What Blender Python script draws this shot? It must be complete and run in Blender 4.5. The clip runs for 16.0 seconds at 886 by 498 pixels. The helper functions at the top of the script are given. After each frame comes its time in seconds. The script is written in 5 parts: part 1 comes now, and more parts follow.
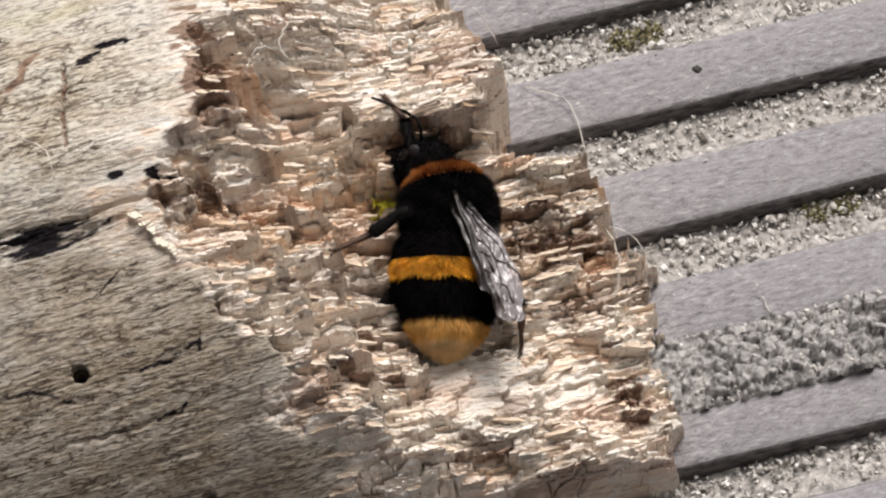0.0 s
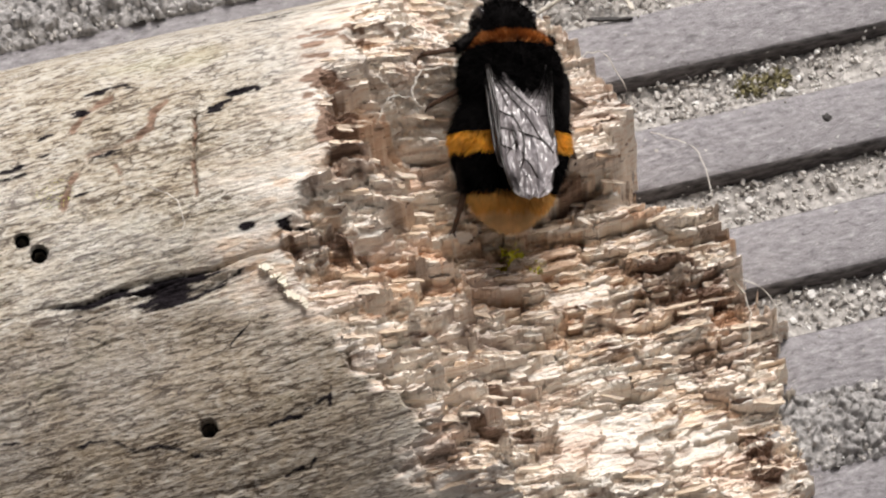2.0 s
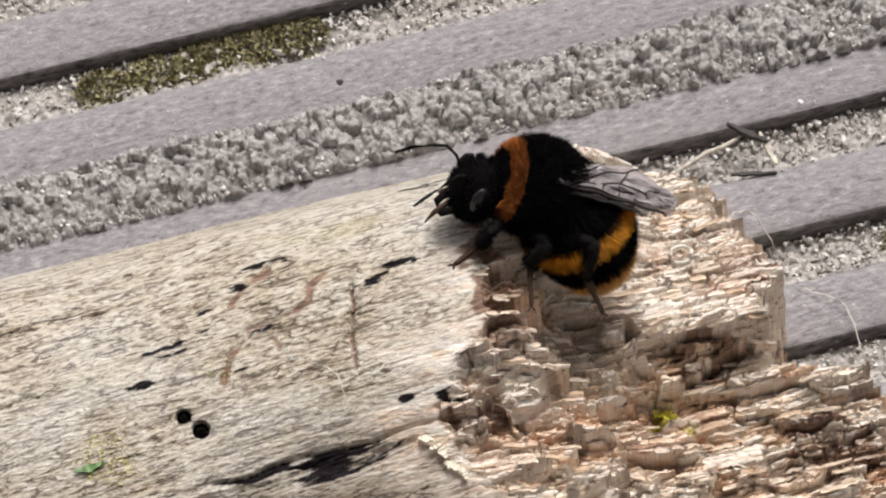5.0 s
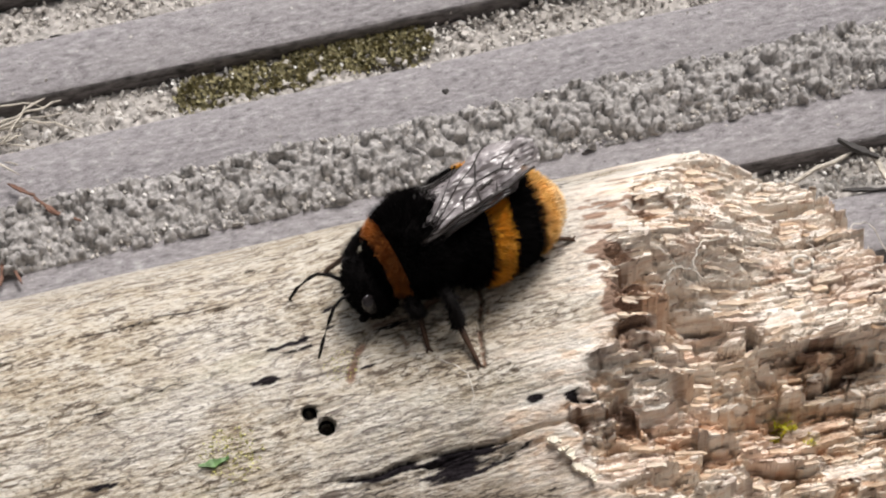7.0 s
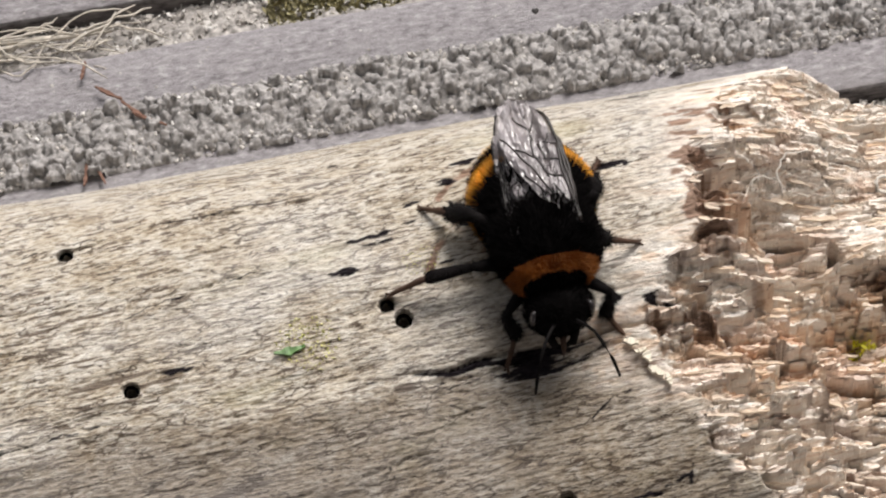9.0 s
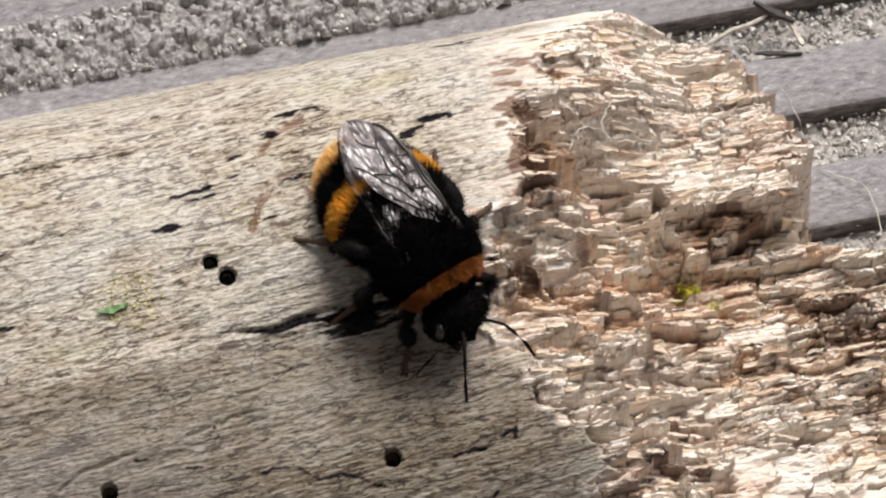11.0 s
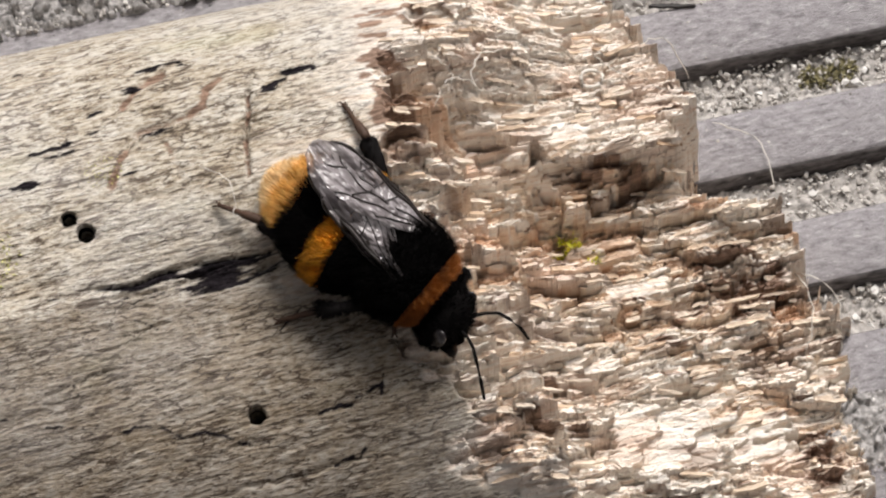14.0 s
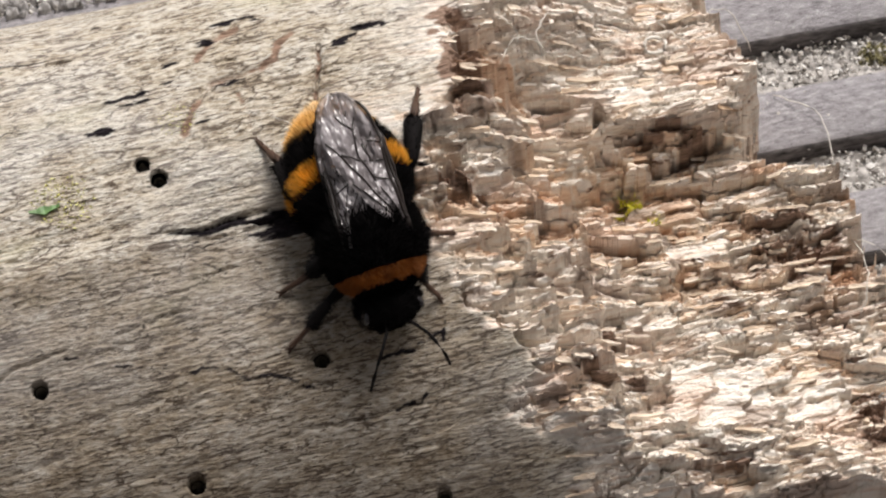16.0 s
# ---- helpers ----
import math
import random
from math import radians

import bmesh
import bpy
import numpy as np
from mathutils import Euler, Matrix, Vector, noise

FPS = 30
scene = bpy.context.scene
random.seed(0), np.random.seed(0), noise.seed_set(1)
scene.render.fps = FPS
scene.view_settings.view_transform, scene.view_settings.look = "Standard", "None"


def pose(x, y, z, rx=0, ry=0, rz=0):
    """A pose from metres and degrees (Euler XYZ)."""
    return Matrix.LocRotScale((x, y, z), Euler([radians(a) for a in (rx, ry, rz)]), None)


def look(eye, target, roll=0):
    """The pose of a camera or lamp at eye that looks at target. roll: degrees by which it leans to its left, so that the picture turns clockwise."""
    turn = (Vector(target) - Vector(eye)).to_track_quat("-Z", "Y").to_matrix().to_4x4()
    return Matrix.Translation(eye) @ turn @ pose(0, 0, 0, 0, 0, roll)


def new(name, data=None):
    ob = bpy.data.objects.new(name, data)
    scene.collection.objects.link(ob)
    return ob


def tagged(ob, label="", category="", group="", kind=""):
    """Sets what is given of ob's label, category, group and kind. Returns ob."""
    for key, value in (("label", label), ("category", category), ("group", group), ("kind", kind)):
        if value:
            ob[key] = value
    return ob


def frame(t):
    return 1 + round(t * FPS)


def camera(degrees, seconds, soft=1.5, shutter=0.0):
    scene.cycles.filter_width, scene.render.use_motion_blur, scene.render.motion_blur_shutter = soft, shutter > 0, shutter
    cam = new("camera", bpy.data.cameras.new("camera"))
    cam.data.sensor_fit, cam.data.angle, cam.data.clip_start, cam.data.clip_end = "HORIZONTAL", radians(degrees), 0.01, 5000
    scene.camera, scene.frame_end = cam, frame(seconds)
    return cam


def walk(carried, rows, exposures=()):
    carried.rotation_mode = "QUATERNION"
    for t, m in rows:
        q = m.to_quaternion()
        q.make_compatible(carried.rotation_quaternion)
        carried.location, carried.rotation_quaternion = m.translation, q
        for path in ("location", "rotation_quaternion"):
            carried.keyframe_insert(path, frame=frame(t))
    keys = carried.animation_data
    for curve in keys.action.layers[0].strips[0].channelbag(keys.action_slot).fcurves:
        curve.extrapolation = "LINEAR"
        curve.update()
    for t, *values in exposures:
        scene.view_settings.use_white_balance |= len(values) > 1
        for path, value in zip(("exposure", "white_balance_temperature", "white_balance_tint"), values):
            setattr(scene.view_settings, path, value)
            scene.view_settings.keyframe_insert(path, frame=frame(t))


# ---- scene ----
cam = camera(14.00, 16.0, soft=2.2)
PATH = [
    (0.0, pose(-0.01016, -0.09508, 0.23651, 25.843, 2.171, -13.847)),
    (0.5, pose(-0.01383, -0.08769, 0.23778, 25.238, 1.542, -13.825)),
    (1.0, pose(-0.01703, -0.08496, 0.23858, 24.805, 0.966, -13.634)),
    (1.5, pose(-0.00727, -0.09080, 0.23716, 25.586, 3.021, -12.950)),
    (2.0, pose(-0.01693, -0.08550, 0.23598, 25.178, 1.862, -13.066)),
    (2.5, pose(-0.01039, -0.07679, 0.23875, 23.773, 2.871, -13.599)),
    (3.0, pose(-0.00574, -0.08093, 0.23891, 25.937, 3.717, -13.592)),
    (3.5, pose(-0.00865, -0.08806, 0.23771, 27.434, 3.549, -13.432)),
    (4.0, pose(-0.01660, -0.08479, 0.23887, 27.053, 2.692, -13.596)),
    (4.5, pose(-0.01314, -0.08137, 0.24011, 26.352, 3.593, -13.338)),
    (4.7, pose(-0.01567, -0.07784, 0.24160, 25.844, 3.493, -13.367)),
    (6.8, pose(-0.03564, -0.07967, 0.23561, 27.704, 1.441, -13.280)),
    (7.0, pose(-0.03622, -0.07962, 0.23593, 27.685, 1.590, -13.098)),
    (7.5, pose(-0.04038, -0.08228, 0.23607, 28.290, 1.662, -12.525)),
    (8.0, pose(-0.04898, -0.08252, 0.23502, 28.653, 1.231, -12.035)),
    (8.5, pose(-0.05001, -0.08334, 0.23211, 28.883, 0.860, -11.393)),
    (9.0, pose(-0.03775, -0.08916, 0.23044, 28.787, 1.923, -10.657)),
    (9.5, pose(-0.03039, -0.08947, 0.23093, 27.639, 2.489, -10.540)),
    (10.0, pose(-0.03625, -0.07956, 0.23595, 25.414, -0.707, -11.879)),
    (12.3, pose(-0.03045, -0.07812, 0.23179, 24.943, 0.691, -11.874)),
    (12.5, pose(-0.03352, -0.07873, 0.23125, 25.140, 0.400, -12.099)),
    (13.0, pose(-0.02881, -0.07937, 0.23150, 25.092, 0.873, -11.945)),
    (13.5, pose(-0.01998, -0.07901, 0.23193, 24.653, 1.574, -12.140)),
    (14.0, pose(-0.01872, -0.08380, 0.22985, 25.359, 1.815, -11.951)),
    (14.5, pose(-0.01856, -0.08541, 0.23026, 25.375, 1.963, -11.810)),
    (15.0, pose(-0.02091, -0.08566, 0.23067, 25.462, 1.854, -11.792)),
    (15.5, pose(-0.02294, -0.08719, 0.23026, 25.776, 1.652, -11.601)),
    (16.0, pose(-0.01949, -0.09529, 0.23076, 27.013, 2.579, -10.445)),
]
walk(cam, PATH)

# == world ==
CM = 0.01
world = bpy.data.worlds.new("sky")
scene.world = world
world.use_nodes = True
wn = world.node_tree.nodes
wl = world.node_tree.links
sky = wn.new("ShaderNodeTexSky")
sky.sky_type = "NISHITA"
sky.sun_disc = False
sky.sun_elevation = radians(57)
sky.sun_rotation = radians(34)
sky.dust_density = 4.0
sky.ozone_density = 1.0
hs = wn.new("ShaderNodeHueSaturation")
hs.inputs["Saturation"].default_value = 0.30
wl.new(sky.outputs[0], hs.inputs["Color"])
wl.new(hs.outputs[0], wn["Background"].inputs["Color"])
wn["Background"].inputs["Strength"].default_value = 0.105

sun_data = bpy.data.lights.new("sun", "SUN")
sun_data.energy = 3.9
sun_data.angle = radians(28)
sun_data.color = (1.0, 0.945, 0.905)
sun = new("sun", sun_data)
SUN_FROM = Vector((0.36, 0.54, 1.0)).normalized()
sun.matrix_basis = look(SUN_FROM * 2.0, (0, 0, 0))
scene.view_settings.exposure = 0.0

# == surface ==
# The log's upper surface as a height over the deck, in centimetres.
TAB = np.random.RandomState(7).rand(256, 256)


def vnoise(x, y, seed=0):
    """Smooth value noise in -1..1."""
    x = np.asarray(x, float) + 17.3 * seed
    y = np.asarray(y, float) + 9.7 * seed
    i, j = np.floor(x).astype(int), np.floor(y).astype(int)
    u, v = x - i, y - j
    u, v = u * u * (3 - 2 * u), v * v * (3 - 2 * v)
    a, b = TAB[i % 256, j % 256], TAB[(i + 1) % 256, j % 256]
    c, d = TAB[i % 256, (j + 1) % 256], TAB[(i + 1) % 256, (j + 1) % 256]
    return 2 * ((a * (1 - u) + b * u) * (1 - v) + (c * (1 - u) + d * u) * v) - 1


def fbm(x, y, seed=0, octaves=4):
    total, amp = 0.0, 0.5
    for k in range(octaves):
        total = total + amp * vnoise(x * 2**k, y * 2**k, seed + k)
        amp *= 0.5
    return total


def cells(x, y, seed=0):
    """A random value a cell, for broken blocks in staggered rows."""
    row = np.floor(y).astype(int)
    shift = TAB[(row * 7 + seed) % 256, 3]
    col = np.floor(x + 5 * shift).astype(int)
    return TAB[(row + 31 * seed) % 256, (col * 3 + seed) % 256]


def smooth(a, b, x):
    t = np.clip((x - a) / (b - a), 0, 1)
    return t * t * (3 - 2 * t)


HOLES = [(-2.78, 2.15, 0.046), (-2.69, 2.04, 0.053), (-1.85, 0.79, 0.048), (-1.2, 0.02, 0.042), (-3.70, 0.89, 0.046),
         (-2.81, 0.27, 0.05), (-4.80, 2.92, 0.047), (-4.52, 1.88, 0.048), (-5.25, 1.2, 0.05)]


def skin(x, y):
    """The rounded, weathered outside of the log."""
    yy = y - 0.0 * x
    front = np.sqrt(np.maximum(9.0 - (np.minimum(yy, 2.75) - 2.6) ** 2, 0.0)) - 0.75
    back = 2.25 - 1.0 * np.clip((yy - 2.6) / 1.35, 0, 1) ** 2.6 - 9 * np.clip(yy - 3.95, 0, None)
    return np.where(yy < 2.6, front, back)


def edge_x(y):
    """Where the broken end stops."""
    return np.interp(y, [-0.6, -0.1, 0.1, 0.35, 0.8, 1.25, 1.45, 1.7, 1.9, 2.05, 2.16, 2.4, 2.6, 2.82, 2.95, 3.1, 3.3, 3.45, 3.6, 3.72, 3.8, 3.95],
                     [1.96, 1.98, 2.16, 2.05, 2.14, 2.22, 2.02, 1.97, 1.95, 1.70, 1.42, 1.38, 1.34, 1.44, 1.36, 1.27, 1.24, 1.18, 1.10, 0.8, 0.4, 0.15])


def rot_start(y):
    """Where the sound skin gives way to rotten wood."""
    return np.interp(y, [-0.6, -0.1, 0.18, 0.36, 0.6, 0.84, 1.3, 1.8, 2.2, 2.7, 3.2, 3.7, 4.2],
                     [-0.36, -0.35, -0.33, -0.62, -0.5, -0.7, -0.95, -1.1, -0.8, -0.6, -0.4, 0.1, 0.3])


def rot_mask(x, y):
    w = 0.22 * fbm(x * 1.5, y * 5, 11) + 0.10 * fbm(x * 5, y * 14, 14)
    return smooth(-0.06, 0.06, x - rot_start(y) + w)


def along_grain(x, y):
    """Coordinates along and across the grain, with ragged breaks."""
    u = x + 0.10 * fbm(x * 3, y * 8, 31) + 0.035 * vnoise(x * 12, y * 55, 33)
    v = y + 0.035 * fbm(x * 0.9, y * 2.0, 32) + 0.012 * vnoise(x * 7, y * 9, 35) + 0.006 * vnoise(x * 28, y * 30, 36)
    return u, v


def block(u, v, long, wide, seed):
    """Snapped fibre blocks in staggered rows: a value and a tilt for each, and the place in it across and along."""
    v = v / wide + 0.45 * vnoise(v / wide * 0.6, v * 0 + seed, seed)
    row = np.floor(v).astype(int)
    stretch = 0.55 + 1.1 * TAB[row % 256, (seed * 13 + 5) % 256]
    c = u / (long * stretch) + 9 * TAB[(row * 7 + 3) % 256, seed % 256]
    col = np.floor(c).astype(int)
    p, q = (row * 5 + 31 * seed) % 256, (col * 3 + seed) % 256
    return TAB[p, q], TAB[q, (p + 77) % 256] - 0.5, c - col, v - row, TAB[(p + 19) % 256, (q + 101) % 256]


def chips(u, v, long, wide, seed):
    """Irregular angular chips, long along the grain: a value, two tilts, the place in the chip and the distance to its rim."""
    u, v = u / long, v / wide
    i, j = np.floor(u).astype(int), np.floor(v).astype(int)
    first, second = np.full(u.shape, 9.0), np.full(u.shape, 9.0)
    value, du, dv, tilt, lean = (np.zeros(u.shape) for _ in range(5))
    for a in (-1, 0, 1):
        for b in (-1, 0, 1):
            p, q = (i + a + 53 * seed) % 256, (j + b + 17 * seed) % 256
            ex, ey = u - (i + a + 0.1 + 0.8 * TAB[p, q]), v - (j + b + 0.1 + 0.8 * TAB[q, p])
            d = np.maximum(np.abs(ex) * 0.9, np.abs(ey)) + 0.35 * np.hypot(ex, ey)
            closer = d < first
            second = np.where(closer, first, np.minimum(second, d))
            value = np.where(closer, TAB[(p + 91) % 256, (q + 37) % 256], value)
            tilt = np.where(closer, TAB[(q + 11) % 256, (p + 67) % 256] - 0.5, tilt)
            lean = np.where(closer, TAB[(p + 141) % 256, (q + 203) % 256] - 0.5, lean)
            du, dv = np.where(closer, ex, du), np.where(closer, ey, dv)
            first = np.where(closer, d, first)
    return value, tilt, lean, du, dv, second - first


CHIPS = ((0.56, 0.20, 0.15, 1), (0.22, 0.095, 0.085, 2), (0.085, 0.040, 0.030, 3))


def rot_colour(x, y):
    w = 0.5 * fbm(x * 1.5, y * 5, 11) + 0.3 * fbm(x * 6, y * 14, 14)
    crisp = smooth(1.5, 1.1, y)
    return smooth(-0.75 + 0.69 * crisp, 0.25 - 0.17 * crisp, x - rot_start(y) + w * (1 - 0.5 * crisp))


def layers(x, y):
    """Angular chips at three sizes with fibres on their faces, ledges on the open slope, slots between loose layers."""
    u, v = along_grain(x, y)
    torn = 0.55 + 0.45 * vnoise(x * 1.7, y * 2.6, 43)
    ledge = smooth(2.2, 2.45, y)
    open_slope = smooth(-0.1, 0.3, x) * smooth(2.25, 2.05, y) * smooth(0.75, 1.05, y)
    z = 0.0
    for n, (long, wide, amp, seed) in enumerate(CHIPS):
        value, tilt, lean, du, dv, rim = chips(u * (1 - 0.4 * ledge), v * (1 + 0.35 * ledge), long, wide, seed)
        size = 0.82 * amp * (0.6 + 0.7 * torn) * (1 - 0.72 * ledge)
        z = z + size * (value - 0.5 + 0.7 * tilt * du + (0.5 * lean - 0.25) * dv)
        if n < 2:
            z = z - (0.17, 0.10)[n] * smooth(0.13 - 0.05 * ledge, 0.03, rim) * (tilt > 0.10) * (0.6 + 0.6 * torn) * (1 - 0.4 * ledge)
        if n == 0:
            shift = value
    for long, wide, amp, seed in ((0.24, 0.045, 0.030, 3), (0.30, 0.021, 0.016, 4)):
        value, tilt, fx, fy, loose = block(u, v, long, wide, seed)
        z = z + amp * (value - 0.5 + 0.5 * tilt * (fx - 0.5)) - 1.6 * amp * np.exp(-(fy / 0.25) ** 2) * (loose > 0.55)
    step = v / 0.21 + 1.1 * vnoise(x * 1.2, y * 0.6, 47) + 0.9 * (shift - 0.5)
    saw = step - np.floor(step)
    z = z + open_slope * (0.07 * (0.45 - saw) - 0.05 * np.exp(-((1 - saw) / 0.10) ** 2))
    z = z + 0.16 * fbm(x * 2.3, y * 4.2, 44, 2) * (1 - 0.5 * ledge)
    z = z + 0.012 * fbm(x * 12, y * 40, 45, 3) + 0.014 * fbm(x * 2.5, v * 26, 49, 2)
    crumbly = np.exp(-((x - 1.5) / 0.27) ** 2 - ((y - 1.5) / 0.2) ** 2) + np.exp(-((x - 1.85) / 0.16) ** 2 - ((y - 0.15) / 0.25) ** 2) + 0.8 * np.exp(-((x + 0.62) / 0.15) ** 2 - ((y - 2.6) / 0.4) ** 2) + 0.8 * np.exp(-((x + 0.85) / 0.2) ** 2 - ((y - 1.72) / 0.2) ** 2)
    z = z + crumbly * (0.16 * fbm(x * 11, y * 13, 57) + 0.12 * (cells(x / 0.09, y / 0.06, 27) - 0.5))
    calm = 0.0
    for fx, fy, rx, ry in FACES:
        calm = calm + smooth(1.2, 0.95, np.maximum(np.abs(u - fx) / rx, np.abs(v - fy) / ry))
    calm = np.clip(calm, 0, 1)
    return z * (1 - 0.93 * calm) + calm * (0.02 + 0.05 * vnoise(x * 2.2, y * 3, 58) + 0.02 * fbm(x * 7, y * 9, 59))


def broken(x, y):
    """The rotten end: a higher ledge at the back, a hollow under it, a long slope in front."""
    far = x - 0.45 * smooth(2.5, 3.2, y)
    cliff = smooth(2.15, 2.4, y) * smooth(2.95, 2.7, y)
    ragged = x + 0.10 * fbm(x * 2, y * 9, 24) + 0.10 * (cells(x * 0.02 + 3.0, y / 0.07, 9) - 0.5)
    ledge = 1.95 - 0.82 * (smooth(-0.6, 0.5, far) * (1 - cliff) + (0.72 * smooth(-0.56, -0.40, ragged) + 0.28 * smooth(-0.3, 0.7, x)) * cliff) - 0.25 * np.clip(y - 2.9, 0, None) ** 1.5 - 0.06 * np.clip(x - 0.9, 0, None)
    slope = 1.78 - 1.12 * smooth(-0.8, 0.5, x) - (0.24 - 0.16 * smooth(1.0, 1.7, y)) * np.clip(x - 0.3, 0, None)
    slope = slope + 0.13 * np.exp(-((y - 2.05) / 0.28) ** 2) * smooth(0.0, 0.4, x)
    slope = slope - 0.10 * smooth(0.9, 0.0, y)
    wob = 0.16 * fbm(x * 2.5, y * 4, 21) + 0.12 * (cells(x / 0.16, y / 0.07, 8) - 0.5)
    bare = smooth(-0.2, 0.5, x)
    wob = wob + 0.5 * bare * (cells(x / 0.33 + 0.4 * fbm(x * 3, y * 3, 25), y / 0.085 + 0.6 * fbm(x * 2, y * 2, 27), 12) - 0.5)
    lip = 2.30 + 0.08 * (x - 0.2)
    w = smooth(1.6 + (lip - 1.84) * bare, 2.55 + (lip - 2.55) * bare, y + wob * (1 - 0.5 * bare))
    hollow = np.exp(-((x - 0.85) / 0.34) ** 2 - ((y - 2.24) / 0.13) ** 2)
    pits = 0.0
    for px, py, rx, ry, d in PITS:
        pits = pits + 1.25 * d * smooth(1.35, 0.75, ((x - px) / rx) ** 2 + ((y - py) / ry) ** 2 + 1.5 * fbm(x * 7, y * 16, 29) + 0.9 * (cells(x / 0.11, y / 0.04, 23) - 0.5))
    den = smooth(1.3, 0.7, ((x + 0.12) / 0.34) ** 2 + ((y - 2.40) / 0.24) ** 2 + 0.5 * fbm(x * 4, y * 9, 28))
    ledge = ledge - 0.24 * den
    low = slope - 0.05 * hollow - 0.16 * den
    return low * (1 - w) + ledge * w - pits


PITS = [(-0.02, 0.95, 0.15, 0.10, 0.16), (0.04, 0.85, 0.15, 0.05, 0.40), (0.13, 0.50, 0.17, 0.045, 0.40), (-0.19, 0.46, 0.09, 0.035, 0.30), (-0.53, 0.70, 0.14, 0.035, 0.35),
        (0.98, 0.78, 0.11, 0.05, 0.22), (1.65, 0.42, 0.12, 0.08, 0.30), (1.35, 1.47, 0.09, 0.05, 0.25), (1.62, 1.45, 0.08, 0.05, 0.22), (1.48, 1.33, 0.06, 0.03, 0.2),
        (0.02, 2.19, 0.26, 0.025, 0.34), (0.40, 2.30, 0.14, 0.02, 0.18), (0.95, 2.20, 0.05, 0.05, 0.10), (0.85, 3.42, 0.17, 0.045, 0.22), (0.95, 3.12, 0.10, 0.03, 0.15),
        (-0.2, 1.68, 0.13, 0.035, 0.16), (0.08, 1.78, 0.05, 0.07, 0.25), (-0.1, 3.40, 0.05, 0.05, 0.25), (0.36, 2.44, 0.035, 0.06, 0.2), (-0.08, 2.60, 0.22, 0.02, 0.16)]
# broken faces left smooth: a plate of cream wood, a grey one, the shelf under the ledge
FACES = [(0.82, 0.47, 0.36, 0.20), (1.47, 0.42, 0.18, 0.17), (0.72, 1.84, 0.26, 0.06), (0.45, 1.05, 0.16, 0.05), (0.85, 1.56, 0.24, 0.06), (0.55, 2.56, 0.14, 0.05), (-0.02, 1.33, 0.13, 0.06), (-0.45, 1.80, 0.10, 0.05)]


def height(x, y):
    x, y = np.asarray(x, float), np.asarray(y, float)
    m = rot_mask(x, y)
    s = skin(x, y)
    yg = y - 0.11 * x
    s = s + 0.005 * fbm(x * 1.2, yg * 9, 51) + 0.005 * fbm(x * 12, yg * 36, 53, 2) + 0.05 * fbm(x * 0.7, y * 1.1, 57)
    s = s - 0.16 * np.exp(-((y - 1.5) / 0.45) ** 2) * smooth(-3.4, -1.6, x)
    s = s - 0.010 * smooth(0.42, 0.75, fbm(x * 1.6 + 3, yg * 13, 59) + 0.35)
    # short checks along the grain
    g = fbm(x * 3.2 + 2.0, yg * 34, 59, 2)
    s = s - 0.022 * smooth(0.42, 0.46, g) * (0.2 + 0.8 * smooth(-0.1, 0.4, vnoise(x * 0.8, y * 1.2, 67)))
    # the long split, with a sunken strip below it
    mid = np.interp(x, (-3.0, -2.6, -2.26, -1.92, -1.6, -1.3), (1.68, 1.68, 1.71, 1.73, 1.73, 1.78)) + 0.03 * fbm(x * 5, y * 0 + 1, 61)
    wide = 0.015 + 0.075 * smooth(-3.0, -1.7, x)
    split = smooth(-3.1, -2.3, x) * smooth(-1.05, -1.25, x)
    s = s - split * (0.02 * np.exp(-((y - mid + wide * 0.5) / wide) ** 2) + 0.05 * np.exp(-((y - mid - 0.005) / 0.010) ** 2) + 0.05 * smooth(0.1, 0.4, fbm(x * 4, (y - 0.11 * x) * 40, 64)) * np.exp(-((y - mid + 0.05) / 0.06) ** 2))
    # long hairline checks
    for y0, x0, x1, deep in ((0.93, -6.5, -2.2, 0.025), (0.72, -3.0, -1.6, 0.02), (1.30, -6.0, -3.5, 0.02), (2.35, -6.5, -3.6, 0.03), (3.0, -5.2, -2.6, 0.035), (2.75, -4.6, -1.5, 0.03), (0.55, -2.4, -0.9, 0.02)):
        line = y0 + 0.09 * (x - x0) - 0.15 + 0.06 * np.sin(x * 1.9 + y0) + 0.07 * fbm(x * 6, y * 0 + y0, 63)
        s = s - deep * np.exp(-((y - line) / 0.011) ** 2) * smooth(-0.12, 0.1, fbm(x * 3.5, y * 0 + 3 * y0, 65)) * smooth(x0, x0 + 0.4, x) * smooth(x1, x1 - 0.4, x)
    s = s - 0.06 * upright_crack(x, y) - 0.025 * gallery(x, y)
    # the break goes down in steps: a whole block keeps the level of its middle
    u, v = along_grain(x, y)
    _, _, _, du, dv, _ = chips(u, v, 0.34, 0.13, 8)
    whole = 1 - 0.6 * smooth(2.3, 2.5, y) * smooth(-0.3, 0.0, x)
    xs, ys = x - 0.85 * 0.34 * du * whole, y - 0.45 * 0.13 * dv * whole
    into = smooth(-0.05, 0.6 - 0.26 * smooth(1.5, 1.1, y), xs - rot_start(ys) + 0.2 * fbm(xs * 2, ys * 6, 75))
    b = s - np.clip(s - broken(xs, ys), -0.05, None) * into + layers(x, y) * (0.6 + 0.4 * into)
    z = s * (1 - m) + b * m
    for hx, hy, hr in HOLES:
        z = z - 1.6 * (1 - smooth(hr * 0.86, hr * 1.08, np.hypot(x - hx, (y - hy) * np.where(y < 1.2, 0.95, 1.0))))
    rim = chips(u, v, 0.20, 0.11, 9)[0] + 0.6 * chips(u, v, 0.09, 0.05, 10)[0]
